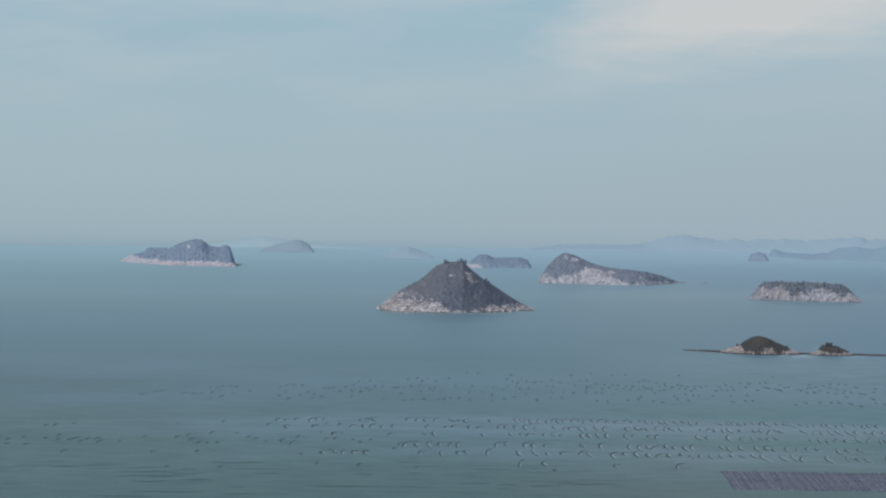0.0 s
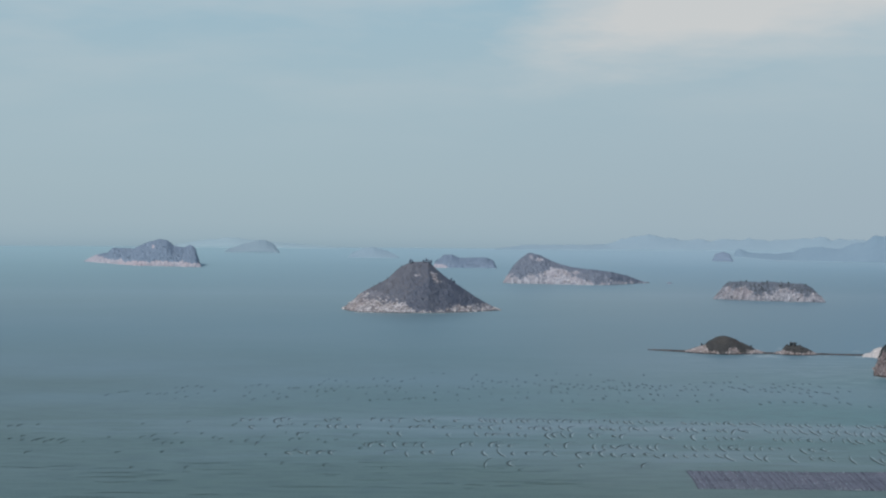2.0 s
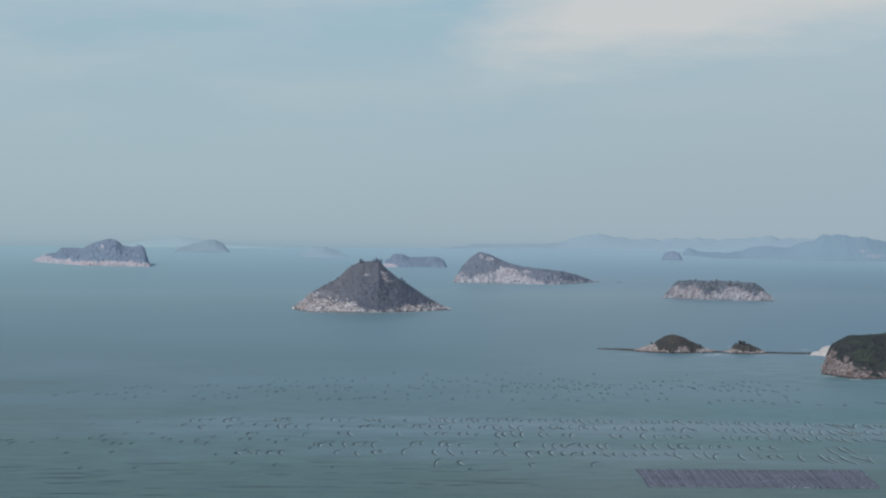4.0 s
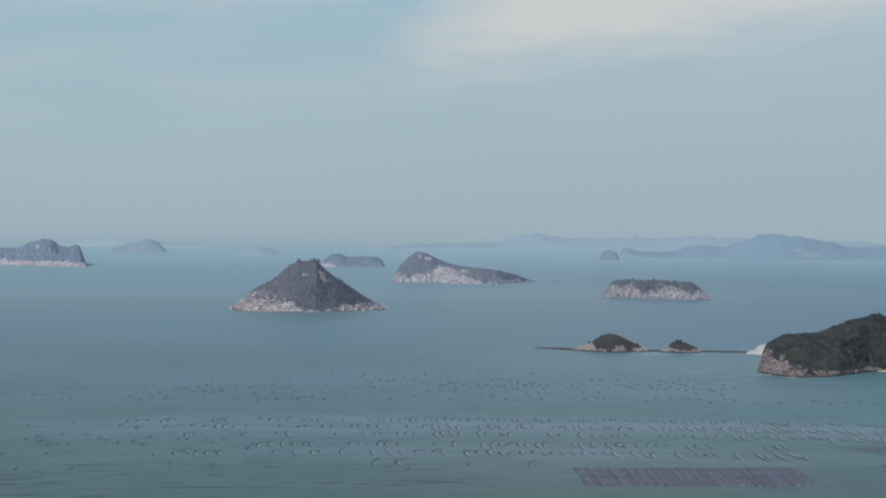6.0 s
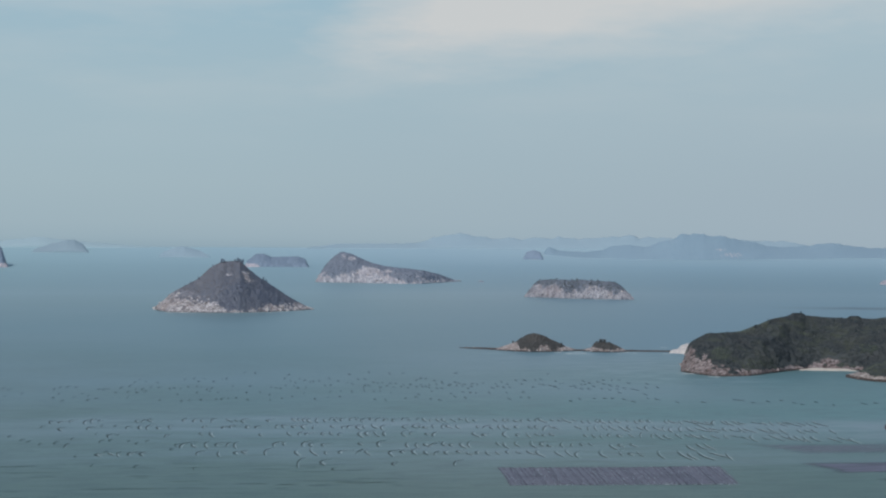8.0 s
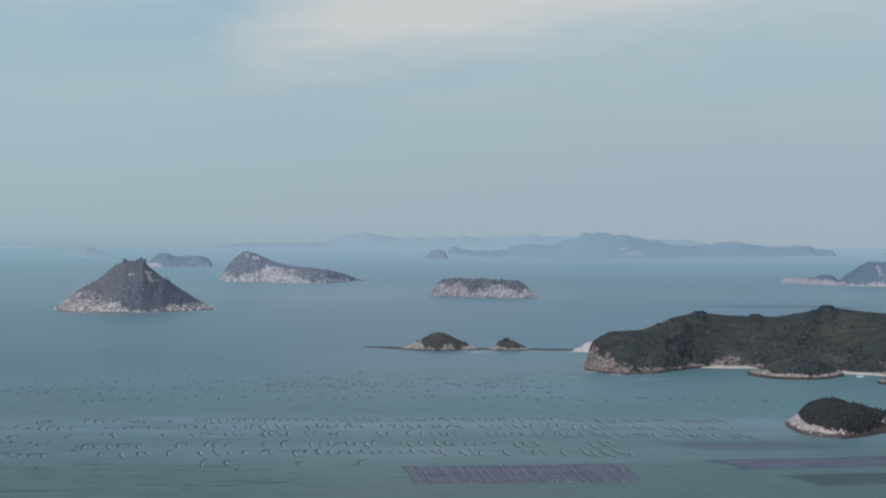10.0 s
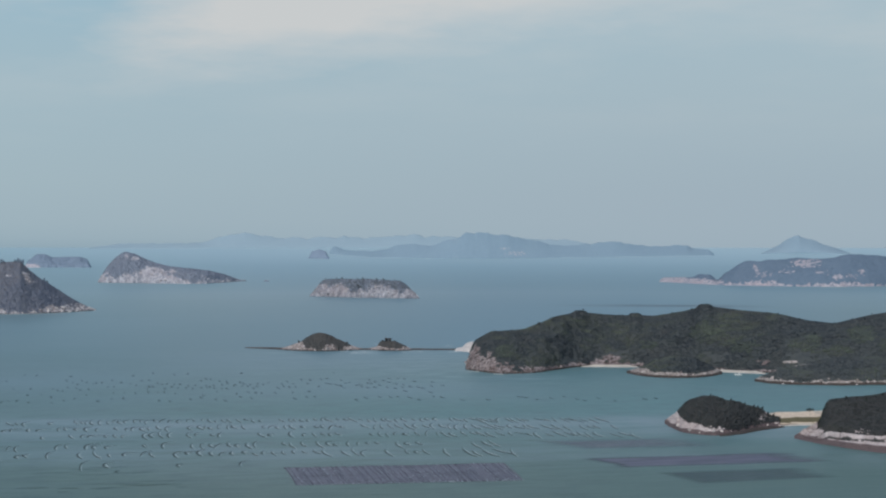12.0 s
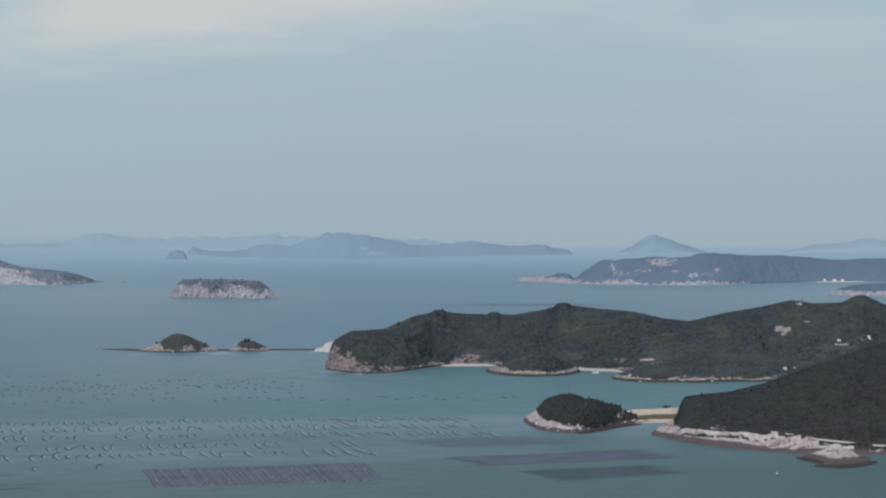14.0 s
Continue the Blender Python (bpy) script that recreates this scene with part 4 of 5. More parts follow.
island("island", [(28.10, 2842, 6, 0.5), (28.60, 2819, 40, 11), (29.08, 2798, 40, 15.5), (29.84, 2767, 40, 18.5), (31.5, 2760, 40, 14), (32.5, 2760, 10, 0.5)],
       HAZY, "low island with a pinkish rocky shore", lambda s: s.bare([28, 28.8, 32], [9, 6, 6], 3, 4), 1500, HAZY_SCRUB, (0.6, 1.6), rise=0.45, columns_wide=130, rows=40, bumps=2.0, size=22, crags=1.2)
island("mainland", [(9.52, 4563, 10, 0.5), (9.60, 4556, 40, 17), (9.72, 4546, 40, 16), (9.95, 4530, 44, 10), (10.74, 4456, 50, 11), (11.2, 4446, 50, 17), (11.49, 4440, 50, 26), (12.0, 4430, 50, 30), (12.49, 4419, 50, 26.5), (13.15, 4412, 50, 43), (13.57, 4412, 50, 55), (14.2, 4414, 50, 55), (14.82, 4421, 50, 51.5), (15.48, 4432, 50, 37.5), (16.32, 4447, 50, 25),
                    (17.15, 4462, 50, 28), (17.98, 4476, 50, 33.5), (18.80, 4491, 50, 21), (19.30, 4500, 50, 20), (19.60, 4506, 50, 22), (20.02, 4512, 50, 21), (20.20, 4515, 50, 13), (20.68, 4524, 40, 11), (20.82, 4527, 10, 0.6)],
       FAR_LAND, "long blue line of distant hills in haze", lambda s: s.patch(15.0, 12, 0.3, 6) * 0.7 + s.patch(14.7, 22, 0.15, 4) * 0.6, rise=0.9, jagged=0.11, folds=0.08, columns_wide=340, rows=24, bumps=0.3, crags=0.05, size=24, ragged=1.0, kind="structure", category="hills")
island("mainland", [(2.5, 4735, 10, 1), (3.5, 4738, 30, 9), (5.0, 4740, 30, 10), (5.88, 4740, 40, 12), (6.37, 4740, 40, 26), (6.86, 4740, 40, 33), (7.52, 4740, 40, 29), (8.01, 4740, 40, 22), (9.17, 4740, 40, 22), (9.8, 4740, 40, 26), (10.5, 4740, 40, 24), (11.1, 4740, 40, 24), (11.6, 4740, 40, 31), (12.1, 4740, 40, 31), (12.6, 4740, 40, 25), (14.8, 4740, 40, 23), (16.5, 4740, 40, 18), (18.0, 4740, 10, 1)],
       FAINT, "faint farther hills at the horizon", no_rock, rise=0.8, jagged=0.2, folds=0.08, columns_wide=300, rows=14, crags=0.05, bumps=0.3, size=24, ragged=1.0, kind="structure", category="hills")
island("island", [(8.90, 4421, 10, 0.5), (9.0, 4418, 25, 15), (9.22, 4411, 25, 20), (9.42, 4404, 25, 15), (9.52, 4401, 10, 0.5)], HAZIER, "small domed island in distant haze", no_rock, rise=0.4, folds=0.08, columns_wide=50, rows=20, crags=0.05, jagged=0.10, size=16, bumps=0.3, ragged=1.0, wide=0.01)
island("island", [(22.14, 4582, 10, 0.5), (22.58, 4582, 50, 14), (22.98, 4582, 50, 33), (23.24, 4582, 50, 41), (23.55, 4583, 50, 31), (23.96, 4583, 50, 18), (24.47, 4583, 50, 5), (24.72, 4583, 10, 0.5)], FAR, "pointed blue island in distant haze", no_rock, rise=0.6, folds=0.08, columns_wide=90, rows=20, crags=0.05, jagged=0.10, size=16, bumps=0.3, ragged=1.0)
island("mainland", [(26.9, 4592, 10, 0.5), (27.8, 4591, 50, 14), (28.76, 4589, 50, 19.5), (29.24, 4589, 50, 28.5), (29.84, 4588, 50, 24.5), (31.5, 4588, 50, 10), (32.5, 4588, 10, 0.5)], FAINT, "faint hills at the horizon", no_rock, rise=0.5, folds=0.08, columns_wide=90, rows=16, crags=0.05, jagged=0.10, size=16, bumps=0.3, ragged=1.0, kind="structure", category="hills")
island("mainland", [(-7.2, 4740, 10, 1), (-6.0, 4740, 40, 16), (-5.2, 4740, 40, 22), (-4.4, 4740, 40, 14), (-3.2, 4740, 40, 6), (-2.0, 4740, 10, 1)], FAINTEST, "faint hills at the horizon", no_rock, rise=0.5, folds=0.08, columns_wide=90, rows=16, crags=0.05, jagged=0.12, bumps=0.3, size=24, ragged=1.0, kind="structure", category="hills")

# ---- the sea farm ----


def tube(points, radius, sides=5):
    """Vertices and faces of a tapered tube along points; radius: a number for each point."""
    verts, faces = [], []
    for i, p in enumerate(points):
        q = (points[min(i + 1, len(points) - 1)] - points[max(i - 1, 0)]).normalized()
        a = q.cross(Vector((0, 0, 1))).normalized()
        b = a.cross(q)
        for k in range(sides):
            w = 6.2832 * k / sides
            verts.append(p + (a * math.cos(w) + b * math.sin(w)) * radius[i])
    for i in range(len(points) - 1):
        for k in range(sides):
            faces.append((i * sides + k, i * sides + (k + 1) % sides, (i + 1) * sides + (k + 1) % sides, (i + 1) * sides + k))
    return verts, faces


def line_mesh(name, bow, hook, lean, thick, offset, mat):
    """A floating line, bowed by the current, its far end trailing off to one side."""
    steps, points, radius = 15, [], []
    for i in range(steps):
        s = 2.0 * i / (steps - 1) - 1.0
        x = -bow * (1 - s * s) + hook * max(0.0, s) ** 2 + lean * s + offset
        points.append(Vector((x, 16.0 * s, 0.05 + 0.04 * math.sin(5 * s))))
        radius.append(thick * (0.16 + 0.9 * max(0.0, 1 - abs(s + 0.2) ** 1.4)) * (0.85 + 0.3 * (i % 2)))
    me = bpy.data.meshes.new(name)
    me.from_pydata(*(tube(points, radius)[0], [], tube(points, radius)[1]))
    me.materials.append(mat)
    return me


rng = random.Random(4)
LINES = []
for bow, hook, lean in ((0.9, 0.2, 0.0), (1.3, 0.6, 0.0), (1.1, 1.8, 0.2), (1.2, 0.1, -0.3), (0.9, 3.0, 0.5), (1.0, 0.1, -1.1), (0.8, 0.2, -2.0)):
    rope = new("floating_line", line_mesh("floating_line", bow, hook, lean, 0.205, 0.0, ROPE))
    tagged(rope, "dark floating rope of a sea farm bowed by the current", "floating line", "lines of the sea farm")
    # a pale tube beside each rope stands in for the highlight on the water
    glint = new("highlight_strip", line_mesh("highlight_strip", bow * 0.9, hook, lean, 0.10, 0.62, GLINT_AND_FLOAT))
    glint.parent = rope
    LINES.append(rope)


def line_pose(az, r, size):
    return pose(*at(az, r), 0, 0, -az * 0.7 + rng.gauss(0, 3.5)) @ Matrix.Diagonal((size * rng.uniform(0.8, 1.7), size * rng.choice((0.4, 0.5, 0.65, 0.8, 1.0) if az < 11 else (0.45, 0.7, 0.85, 1.0, 1.1)) * rng.uniform(0.85, 1.1), 1, 1))


used = set()
# distance, first and last azimuth, gap in metres, chance on the west and on the east, length
for r, west, east, gap, low, high, size in ((870, -5, 17.4, 3.2, 0.02, 0.80, 0.80), (838, -5, 17.8, 3.4, 0.04, 0.86, 0.92), (806, -5, 18.4, 3.4, 0.03, 0.56, 0.88), (766, -6, 14.3, 3.5, 0.10, 0.66, 0.90), (736, -4.5, 15.2, 3.7, 0.16, 0.66, 0.92), (700, -1, 7.6, 8.0, 0.12, 0.28, 1.0)):
    az = west
    while az < east:
        az += math.degrees(gap * rng.uniform(0.7, 1.4) / r)
        share = min(1.0, max(0.0, (az + 9) / 15))
        cluster = max(0.15, 0.4 + 1.5 * (noise.noise(Vector((az * 1.3, r * 0.05, 0.0))) + 0.45))
        if rng.random() < (0.95 if r > 800 and 11.5 < az < east - 0.6 else max(0.2, low + (high - low) * share) * cluster * (1.1 if az < 11 else 1.0)):
            kind = rng.choice((0, 1, 2, 2, 4, 4) if az < 6 else ((0, 0, 1, 1, 2, 3) if az < 10 else ((0, 1, 1, 3, 3) if az < 13.5 else (3, 5, 5, 6, 6))))
            m = line_pose(az, r + rng.uniform(-3.5, 3.5), size)
            ob = LINES[kind] if kind not in used else copy_thing(LINES[kind], Matrix.Identity(4))
            ob.matrix_basis = m
            used.add(kind)
for kind in range(len(LINES)):
    if kind not in used:
        LINES[kind].matrix_basis = line_pose(10.0 + kind * 0.4, 868, 0.9)

# the small far lines, past counting
verts, faces = [], []
for r, west, east, gap, chance in ((1175, -2, 10, 9, 0.3), (1120, -3, 12, 4, 0.6), (1090, 2, 13, 3, 0.65), (1065, -7, 12.5, 3.2, 0.65), (1025, -9, 13, 4.5, 0.5), (990, -7, 19.0, 5, 0.6), (848, -14, -3, 6, 0.35), (800, -14, -3, 5, 0.5), (782, -14, -2, 5, 0.55), (742, -13, -2, 9, 0.35), (690, -13, 4, 14, 0.3)):
    az = west
    while az < east:
        az += math.degrees(gap * rng.uniform(0.6, 1.5) / r)
        if rng.random() < chance * max(0.0, 0.5 + 1.7 * (noise.noise(Vector((az * 0.8, r * 0.03, 3.0))) + 0.3)):
            c, span, bow, hook = at(az, r + rng.uniform(-14, 14)), rng.uniform(2.0, 6.5) if r < 900 else rng.uniform(2.5, 7), rng.uniform(0.2, 1.1), rng.uniform(-0.1, 1.0)
            pts = [c + Vector((-bow * (1 - s * s) + hook * max(0, s) ** 2, span * s, 0.08)) for s in (-1, -0.6, -0.2, 0.2, 0.6, 1)]
            v, f = tube(pts, [0.05, 0.13, 0.16, 0.12, 0.07, 0.04], 4)
            faces += [tuple(i + len(verts) for i in q) for q in f]
            verts += v
tagged(mesh_object("far_floating_lines", [tuple(v) for v in verts], faces, ROPE), "scattered small dark floating lines on the sea", "floating line", kind="stuff")

# thin tubes lying level, standing for long dark streaks and wave lines on the water
for i in range(60):
    r = 612 + 92 * rng.random() ** 0.8
    az = rng.uniform(-14, 5.5)
    span, sag = rng.uniform(1.5, 9) * (1.7 if i % 4 == 0 else 1.0), rng.uniform(-2.5, 2.5)
    pts = [at(az, r) + Vector((span * s, sag * s * s + 0.5 * math.sin(4 * s + i), 0.05)) for s in (-1, -0.75, -0.5, -0.25, 0, 0.25, 0.5, 0.75, 1)]
    v, f = tube(pts, [0.02, 0.03, 0.05, 0.06, 0.06, 0.06, 0.05, 0.03, 0.02], 4)
    tagged(mesh_object("level_line", [tuple(p) for p in v], f, ROPE if i % 4 == 0 else PALE_LEVEL), "thin dark line lying level on the water", "rope", "mooring ropes")


def field(name, corners, mat, label, rows=30, columns=90, fade=0.12, parent=None):
    """A weed-grown net field: a sheet just over the water between four corners (azimuth, distance), front left first, then round."""
    a, b, c, d = (at(*p) for p in corners)
    verts, edge = [], []
    for i in range(columns):
        for j in range(rows):
            s, t = i / (columns - 1), j / (rows - 1)
            p = (a * (1 - s) + b * s) * (1 - t) + (d * (1 - s) + c * s) * t
            wobble = noise.noise(p * 0.03) * 1.5
            verts.append(p + Vector((wobble, wobble * 1.5, 0.03)))
            e = min(s / fade, (1 - s) / (fade * 2.5), t / max(0.02, 1.6 * fade), (1 - t) / max(0.02, 2.2 * fade), 1.0)
            edge.append(max(0.0, e))
    ob = mesh_object(name, np.array([tuple(v) for v in verts]), grid_faces(columns, rows)[:, ::-1], mat, parent)
    layer = ob.data.attributes.new("edge", "FLOAT", "POINT")
    layer.data.foreach_set("value", np.array(edge, dtype=np.float32))
    return tagged(ob, label, "seaweed net")


PURPLE = net_material("sunk_purple_weed", (0.072, 0.072, 0.112), (0.115, 0.11, 0.16), 0.98)
LILAC = net_material("sunk_lilac_weed", (0.13, 0.14, 0.19), (0.17, 0.175, 0.22), 0.55)
MURKY = net_material("sunk_green_weed", (0.040, 0.068, 0.080), (0.075, 0.105, 0.118), 0.62)
field("seaweed_net", ((18.05, 686), (24.6, 722), (22.9, 748), (16.75, 718)), PURPLE, "field of purple seaweed nets at the surface", fade=0.12)
field("seaweed_net", ((17.0, 745), (21.8, 768), (19.6, 798), (15.2, 782)), LILAC, "faint lilac seaweed nets under the surface", fade=0.2)
field("seaweed_net", ((20.4, 645), (24.6, 672), (23.4, 700), (18.9, 678)), MURKY, "murky green seaweed nets under the surface", fade=0.12)

# the raft of hanging lines: a sheet of weed with rows of rope over it
raft = tagged(new("seaweed_raft"), "raft of close purple-grey seaweed rows on the water", "raft")
front_left, back_left, back_right, front_right = at(8.52, 637), at(8.17, 688), at(14.66, 700), at(15.25, 649)
RAFT_WEED = net_material("raft_weed", (0.065, 0.066, 0.098), (0.11, 0.11, 0.15), 1.15)
sheet_ob = field("weed_sheet", ((8.52, 637), (15.25, 649), (14.66, 700), (8.17, 688)), RAFT_WEED, "purple weed under the rows", fade=0.006, parent=raft)
del sheet_ob["category"]
length = (back_left - front_left).length
row_kinds = []
for kind in range(5):
    pts, rad = [], []
    for i in range(17):
        s = i / 16
        pts.append(Vector((1.1 * math.sin(2.2 * s + kind) * s * (1 - 0.5 * s) + rng.uniform(-0.12, 0.12), length * s, 0.06)))
        rad.append(rng.uniform(0.03, 0.13) * (1.4 if i < 2 or i > 14 else 1.0))
    v, f = tube(pts, rad, 4)
    me = bpy.data.meshes.new("rope")
    me.from_pydata([tuple(p) for p in v], [], f)
    me.materials.append(NET if kind > 1 else NET_PALE)
    row_kinds.append(me)
for i in range(96):
    s = min(1.0, max(0.0, (i + rng.uniform(-0.45, 0.45)) / 95))
    foot, head = front_left.lerp(front_right, s), back_left.lerp(back_right, s)
    row = new("rope", rng.choice(row_kinds[1:]) if rng.random() > 0.22 else row_kinds[0])
    row.parent = raft
    way = head - foot
    row.matrix_basis = Matrix.Translation(foot) @ Matrix.Rotation(math.atan2(-way.x, way.y), 4, "Z") @ Matrix.Diagonal((1, way.length / length, 1, 1))

spots = np.array([tuple(front_left.lerp(front_right, a).lerp(back_left.lerp(back_right, a), b) + Vector((0, 0, 0.12))) for a, b in [(rng.random(), rng.random() ** 1.3) for _ in range(380)] + [(rng.random(), rng.uniform(0, 0.03)) for _ in range(150)]])
tagged(clumps("floats", spots, 0.07, 0.2, GLINT_AND_FLOAT, raft, flat=0.7, fine=False, seed=9, jag=0.05, sink=0.0), "small pale floats on the rows", kind="stuff")

# ---- trees that stand out, houses, boats ----


def part(name, bm, mat, parent, label=""):
    me = bpy.data.meshes.new(name)
    bm.to_mesh(me)
    bm.free()
    me.materials.append(mat)
    ob = new(name, me)
    ob.parent = parent
    if label:
        ob["label"] = label
    return ob


def box(bm, x, y, z, w, d, h, bevel=0.0):
    """A box standing on z at x, y."""
    made = bmesh.ops.create_cube(bm, size=1.0, matrix=Matrix.Translation((x, y, z + h / 2)) @ Matrix.Diagonal((w, d, h, 1)))
    if bevel:
        bmesh.ops.bevel(bm, geom=list({e for v in made["verts"] for e in v.link_edges}), offset=bevel, segments=1, affect="EDGES")


def tree(high, spread, leaf, label, seed):
    """A pine: bent tapered trunk, limbs, and layered leafy clumps with gaps."""
    r = random.Random(seed)
    root = tagged(new("pine_tree"), label, "tree")
    bm = bmesh.new()
    spine = [Vector((r.uniform(-0.06, 0.06) * i, r.uniform(-0.06, 0.06) * i, high * 0.85 * i / 5 - 0.4)) for i in range(6)]
    ways = [(spine, [0.16 * high / 6 * (1 - 0.15 * i) for i in range(6)])]
    tips = []
    for k in range(9):
        start = spine[1 + k % 5]
        w = r.uniform(0, 6.28)
        tip = start + Vector((math.cos(w), math.sin(w), r.uniform(0.15, 0.5))) * spread * r.uniform(0.3, 0.7)
        tips.append(tip)
        ways.append(([start, start.lerp(tip, 0.5) + Vector((0, 0, 0.1)), tip], [0.06, 0.04, 0.02]))
    for pts, rad in ways:
        v, f = tube(pts, rad, 5)
        made = [bm.verts.new(p) for p in v]
        for q in f:
            bm.faces.new([made[i] for i in q])
    part("trunk", bm, BARK, root)
    places = np.array([tuple(t + Vector((r.gauss(0, 0.22), r.gauss(0, 0.22), r.gauss(0.05, 0.15))) * spread) for t in tips for _ in range(4)]
                      + [tuple(spine[5] + Vector((r.gauss(0, 0.25) * spread, r.gauss(0, 0.25) * spread, r.uniform(-0.1, 0.12) * high))) for _ in range(14)])
    clumps("crown", places, 0.20 * spread, 0.50 * spread, leaf, root, flat=0.85, fine=False, seed=seed)
    return root


FIRST = {}


def plant(place, high, leaf, label, spread=None, kind=""):
    """Stands a tree in a place; alike trees share their meshes."""
    key = leaf.name, kind
    if key not in FIRST:
        FIRST[key] = tree(5.0, 1.9, leaf, label, len(FIRST) + 3)
        ob = FIRST[key]
    else:
        ob = copy_thing(FIRST[key], Matrix.Identity(4))
    tagged(ob, label)
    k = high / 5.0
    ob.matrix_basis = Matrix.Translation(place) @ Matrix.Rotation(rng.uniform(0, 6.28), 4, "Z") @ Matrix.Diagonal(((spread or 1.0) * k, (spread or 1.0) * k, k, 1))
    ob["group"] = "trees on the " + kind.rstrip("ab")


for az, high in ((0.06, 4.5), (0.12, 3.2), (0.45, 3.2), (0.53, 4.6), (0.60, 3.6), (0.66, 5.2), (-0.20, 2.5), (-0.62, 2.6), (-0.85, 2.2), (1.28, 3.6), (1.36, 3.0), (-1.0, 2.2)):
    plant(cone.ground_at(az, 0.98), high, SCRUB, "dark bushy tree on the ridge of the cone island", 0.8, "cone island")
for az, high in ((9.4, 1.8), (9.75, 1.6), (9.9, 2.0), (10.35, 1.5), (10.5, 2.2), (10.9, 1.7), (11.1, 2.0), (11.45, 1.6), (11.6, 1.9)):
    plant(mesa.ground_at(az, 0.97), high, ISLET_SCRUB, "bushy tree on the flat-topped islet", 1.6, "flat islet")
for az, high in ((11.08, 1.2), (11.2, 2.7), (11.3, 2.3), (11.45, 1.1)):
    plant(hummock_small.ground_at(az, 0.9), high, SKERRY_SCRUB, "wind-bent pine on the tiny islet", 1.7, "tiny islet")
for az, high in ((8.62, 1.5), (9.1, 0.9), (9.6, 0.9), (10.05, 1.4)):
    plant(hummock.ground_at(az, 0.95), high, SKERRY_SCRUB, "small pine on the domed islet", 1.5, "domed islet")
for az, v, high in ((20.0, 0.9, 1.2), (20.7, 0.98, 1.3), (21.3, 0.98, 1.2), (21.7, 0.98, 1.3), (21.95, 0.95, 1.5), (22.2, 0.9, 1.9), (22.35, 0.8, 1.9), (22.52, 0.9, 1.7)):
    plant(near_islet.ground_at(az, v), high, ISLET_PINE, "dark pine on the wooded islet", 0.9, "wooded islet")
for az, v, high in ((23.5, 1.05, 1.2), (23.56, 1.0, 1.4), (23.64, 1.05, 1.1), (24.0, 1.0, 1.6), (24.15, 1.0, 2.2)):
    plant(isthmus.ground_at(az, v), high, DARK_PINE, "dark bush at the end of the sand bar", 1.2, "sand bar")
for k in range(12):
    plant(near_islet.ground_at(rng.uniform(20.0, 22.2), rng.uniform(0.35, 1.0)), rng.uniform(0.6, 1.1), ISLET_PINE, "dark pine on the wooded islet", rng.uniform(0.8, 1.3), "wooded islet")
for k in range(30):
    az = rng.uniform(14.4, 30.5)
    land = wooded if az < 22.7 else wooded_east
    plant(land.ground_at(az, rng.uniform(0.15, 0.98)), rng.uniform(1.0, 2.0), PINE, "pine in the long headland's wood", rng.uniform(0.8, 1.4), "long headland" + "ab"[k % 2])
for k in range(22):
    az = 24.0 + k * 0.28 + rng.uniform(-0.06, 0.06)
    plant(near.ground_at(az, rng.uniform(0.9, 1.0)), rng.uniform(0.8, 1.4), DARK_PINE, "dark pine on the near headland's crest", 0.9, "near headland")
for k in range(30):
    az = 13.9 + k * 0.52 + rng.uniform(-0.1, 0.1)
    land = wooded if az < 22.7 else wooded_east
    plant(land.ground_at(az, rng.uniform(0.93, 1.0)), rng.uniform(0.9, 1.5), PINE, "pine on the long headland's crest", 1.0, "long headland")


def house(place, turn, w, d, h, label, paint=None):
    root = tagged(new("house"), label, "house")
    bm = bmesh.new()
    box(bm, 0, 0, -0.8, w, d, h + 0.8)
    part("wall", bm, paint or WHITE, root)
    bm = bmesh.new()
    rise = 0.28 * d
    v = [bm.verts.new(p) for p in ((-w * 0.56, -d * 0.58, h), (w * 0.56, -d * 0.58, h), (w * 0.56, d * 0.58, h), (-w * 0.56, d * 0.58, h), (-w * 0.56, 0, h + rise), (w * 0.56, 0, h + rise))]
    for q in ((0, 1, 5, 4), (2, 3, 4, 5), (0, 4, 3), (1, 2, 5), (3, 2, 1, 0)):
        bm.faces.new([v[i] for i in q])
    part("roof", bm, ROOF, root, "grey pitched roof")
    for x in (-0.28, 0.28):
        bm = bmesh.new()
        box(bm, x * w, -d / 2 - 0.01, h * 0.45, w * 0.13, 0.06, h * 0.24)
        window = part("window", bm, GLASS_DARK, root)
        bm = bmesh.new()
        box(bm, x * w, -d / 2 - 0.03, h * 0.45 - 0.06, w * 0.16, 0.1, 0.06)
        part("sill", bm, ROOF, window)
    bm = bmesh.new()
    box(bm, 0, -d / 2 - 0.01, 0, w * 0.12, 0.06, h * 0.6)
    part("door", bm, ROOF, root)
    root.matrix_basis = Matrix.Translation(place) @ Matrix.Rotation(radians(turn), 4, "Z")


for az, v, turn, w, d, h in ((28.52, 0.27, -20, 1.9, 1.4, 0.9), (29.35, 0.30, -35, 1.6, 1.6, 1.6), (29.76, 0.28, -25, 3.4, 2.0, 1.1)):
    house(wooded_east.ground_at(az, v), turn, w, d, h, "small white house with a grey roof among trees")
house(spur_east.ground_at(26.98, 0.40), -20, 1.7, 1.4, 1.0, "small white house above the rocky shore")
house(spur_east.ground_at(27.25, 0.52), -35, 1.1, 1.0, 0.6, "small white house above the rocky shore")
house(wooded_east.ground_at(27.42, 0.95), -10, 1.8, 1.6, 1.3, "small grey-white building on the hilltop", CONCRETE)
for az, w in ((28.12, 4), (28.4, 7), (28.62, 5)):
    house(quarry.ground_at(az, 0.04), -25, w, 4, 2.4, "low white harbour building at the foot of a hill")


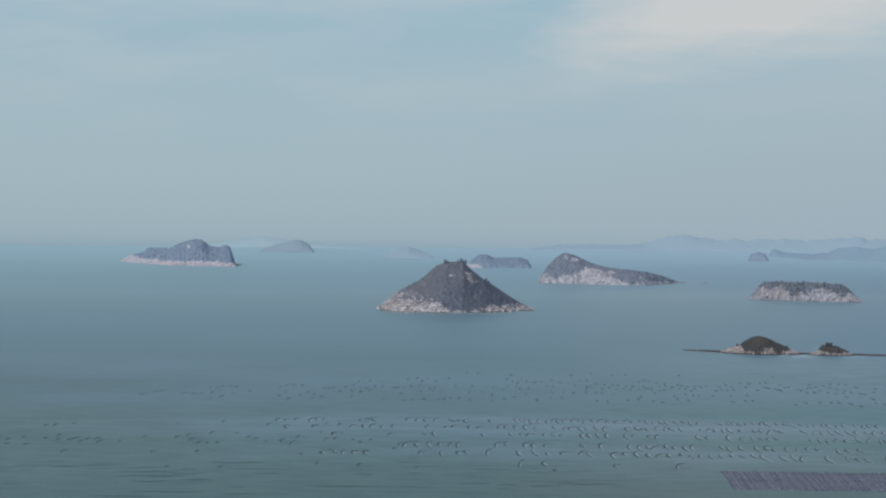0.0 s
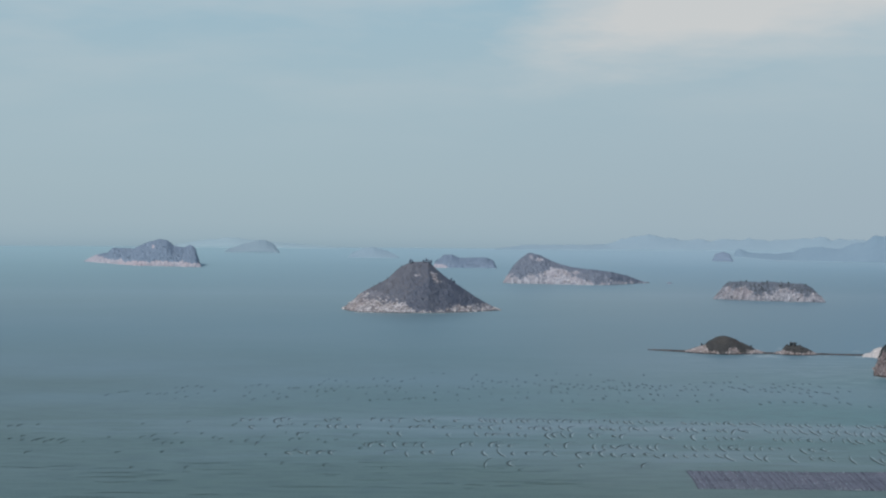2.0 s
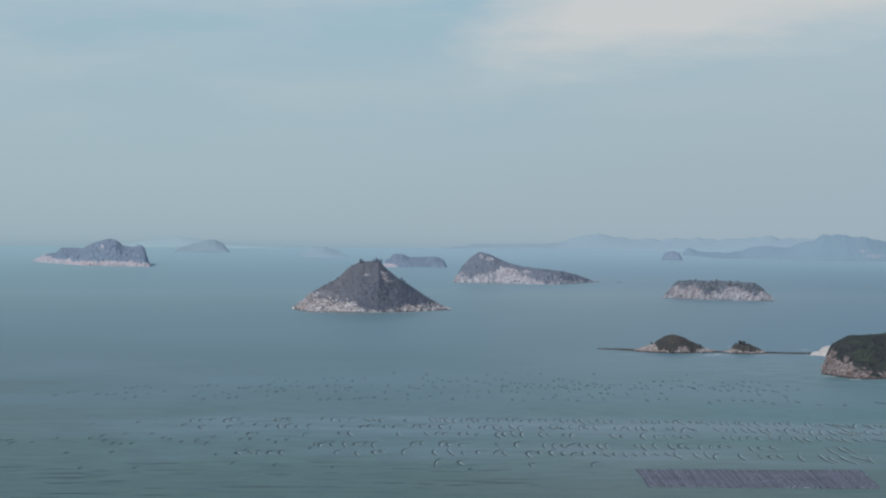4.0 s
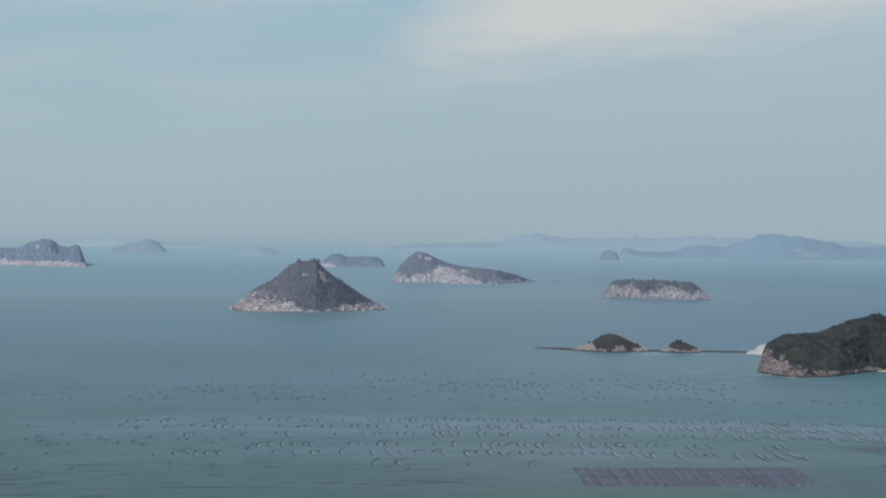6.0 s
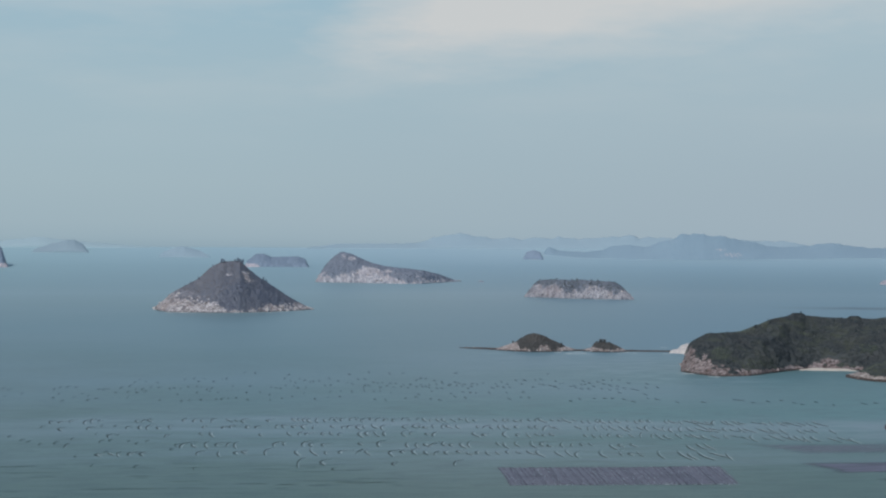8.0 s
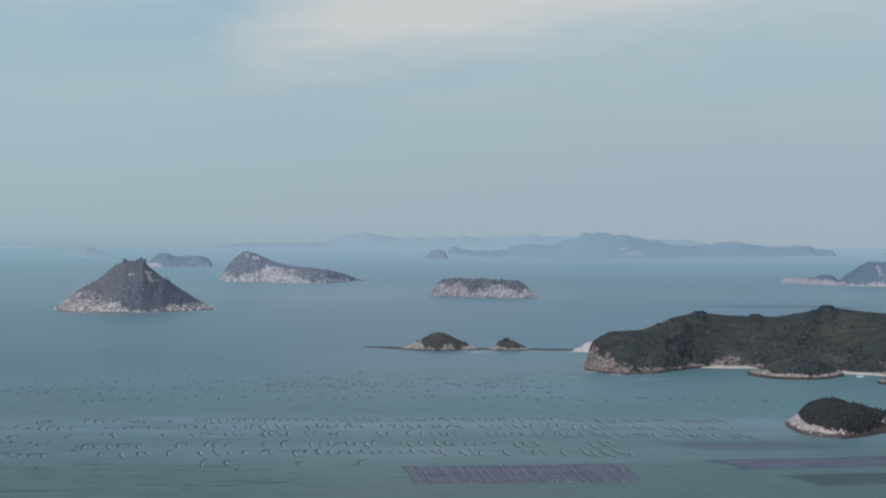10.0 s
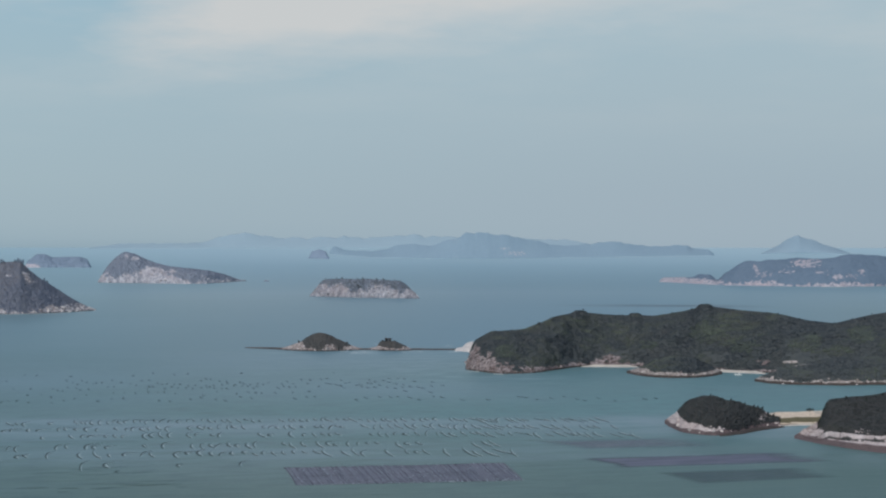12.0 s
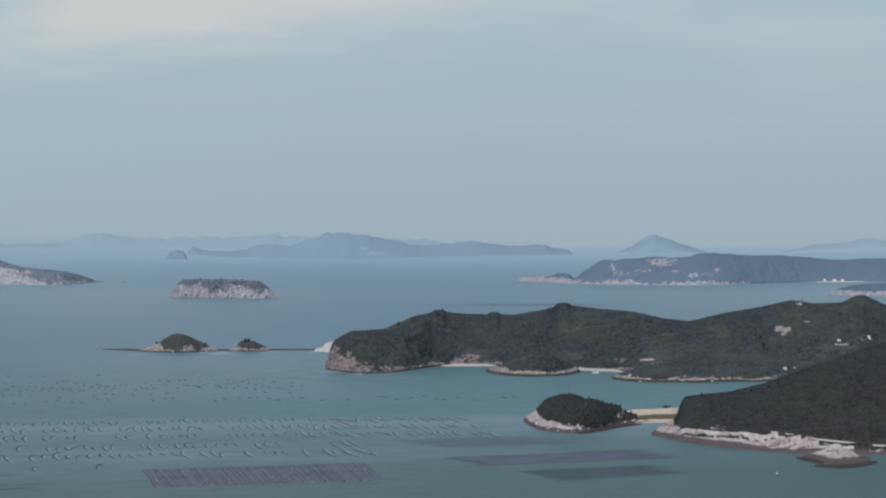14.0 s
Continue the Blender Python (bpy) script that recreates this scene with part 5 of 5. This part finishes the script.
def strip(name, az_first, az_last, r_first, r_last, deep, high, mat, label):
    """A low beach along the water's edge."""
    land = Land([(az_first, r_first, 2, 0.3), (az_first * 0.85 + az_last * 0.15, r_first * 0.85 + r_last * 0.15, deep, high), (az_first * 0.15 + az_last * 0.85, r_first * 0.15 + r_last * 0.85, deep, high), (az_last, r_last, 2, 0.3)], rise=0.6, columns_wide=90, rows=14, bumps=0.1, size=10, ragged=0.8, crags=0.1, back=0.4)
    tagged(land.build(name, mat, land.v * 0), label, "beach", kind="structure")


strip("beach", 16.35, 18.6, 1237, 1236, 7, 1.1, BEACH, "narrow pale sand beach below the wood")
strip("beach", 20.8, 22.3, 1200, 1184, 7, 1.0, BEACH, "narrow pale sand beach in a cove")
strip("beach", 22.75, 24.25, 853, 862, 4, 0.7, BEACH, "thin pale strip of sand along the bar")
strip("beach", 27.8, 29.3, 3478, 3492, 10, 1.5, BEACH, "pale beach before the harbour buildings")


for az, v in ((23.70, 0.98), (23.74, 0.84), (23.78, 0.68), (23.84, 0.52), (23.92, 0.40), (24.00, 0.28), (23.90, 0.96), (23.86, 0.82)):
    bm = bmesh.new()
    box(bm, 0, 0, -0.1, 1.1, 3.6, 0.3, 0.06)
    slab = tagged(part("path_slab", bm, BEACH, None), "pale concrete slab of a path from the sand bar", "path", "slabs of the path")
    slab.matrix_basis = Matrix.Translation(isthmus.ground_at(az, v)) @ Matrix.Rotation(radians(-40), 4, "Z")


def boat(place, turn, length, label):
    root = tagged(new("boat"), label, "boat")
    bm = bmesh.new()
    ring = []
    for s, w, z in ((-0.5, 0.30, 0.0), (-0.2, 0.36, 0.0), (0.2, 0.32, 0.03), (0.42, 0.16, 0.08), (0.5, 0.02, 0.12)):
        ring.append([bm.verts.new((x * w * length * 0.5, s * length, zz)) for x, zz in ((-0.6, -0.15), (0.6, -0.15), (1, (0.13 + z) * length), (-1, (0.13 + z) * length))])
    for p, q in zip(ring, ring[1:]):
        for k in range(4):
            bm.faces.new((p[k], p[(k + 1) % 4], q[(k + 1) % 4], q[k]))
    bm.faces.new(ring[0][::-1])
    bm.faces.new(ring[-1])
    part("hull", bm, WHITE, root)
    bm = bmesh.new()
    box(bm, 0, -0.12 * length, 0.1 * length, 0.2 * length, 0.24 * length, 0.2 * length, 0.03 * length)
    cabin = part("cabin", bm, WHITE, root)
    bm = bmesh.new()
    box(bm, 0, 0.005 * length, 0.2 * length, 0.17 * length, 0.02 * length, 0.07 * length)
    part("window", bm, GLASS_DARK, cabin)
    root.matrix_basis = Matrix.Translation(place) @ Matrix.Rotation(radians(turn), 4, "Z")


boat(at(21.5, 1172), 80, 4.2, "small white boat moored in the cove")
boat(at(20.9, 1185), 60, 2.4, "tiny white skiff near the beach")


def buoy(place, size, label):
    root = tagged(new("buoy"), label, "buoy")
    bm = bmesh.new()
    bmesh.ops.create_uvsphere(bm, u_segments=12, v_segments=8, radius=size)
    bmesh.ops.scale(bm, vec=(1, 1, 0.8), verts=bm.verts)
    part("float", bm, WHITE, root)
    bm = bmesh.new()
    bmesh.ops.create_cone(bm, cap_ends=True, segments=8, radius1=size * 0.2, radius2=size * 0.12, depth=size * 1.6, matrix=Matrix.Translation((0, 0, size * 1.2)))
    part("staff", bm, ROOF, root)
    root.matrix_basis = Matrix.Translation(place)


def surf(az, r, long, deep, seed):
    """A low torn line of white water."""
    r_ = random.Random(seed)
    steps, verts = 14, []
    for i in range(steps):
        s = i / (steps - 1)
        wide = deep * math.sin(math.pi * s) ** 0.6 * r_.uniform(0.3, 1.0) + 0.02
        c = at(az, r + 0.8 * math.sin(7 * s + seed) * deep)
        side = Vector((math.cos(radians(az)), -math.sin(radians(az)), 0)) * (s - 0.5) * long
        out = Vector((math.sin(radians(az)), math.cos(radians(az)), 0))
        for k, z in ((-1, -0.02), (0, 0.12 + 0.1 * r_.random()), (1, -0.02)):
            verts.append(c + side + out * wide * k + Vector((0, 0, z)))
    return tagged(mesh_object("surf", np.array([tuple(v) for v in verts]), grid_faces(steps, 3)[:, ::-1], SURF), "thin line of white surf on the water", "surf", "surf by the rocks")


for i in range(14):
    surf(rng.uniform(9.9, 13.2), rng.uniform(1385, 1412) if i % 3 else rng.uniform(1440, 1520), rng.uniform(2.5, 9), rng.uniform(0.4, 1.0), i)
for i, (az, r) in enumerate(((0.4, 2163), (0.8, 2167), (1.3, 2180), (1.75, 2200), (2.2, 2226), (-0.9, 2168), (-1.3, 2172), (5.2, 3442), (5.7, 3441), (6.3, 3474), (10.4, 2732), (11.3, 2708), (13.75, 1192), (14.5, 1166))):
    ob = surf(az, r - 1.5, rng.uniform(8, 18) * (2 if r > 2000 else 0.8), 0.5 + 0.7 * (r > 2000), 40 + i)
    ob.location.z = sea_level(r)

buoy(at(26.74, 675), 0.35, "small white marker buoy on the water")
buoy(at(7.45, 1465), 0.5, "small dark marker off the reef's end")
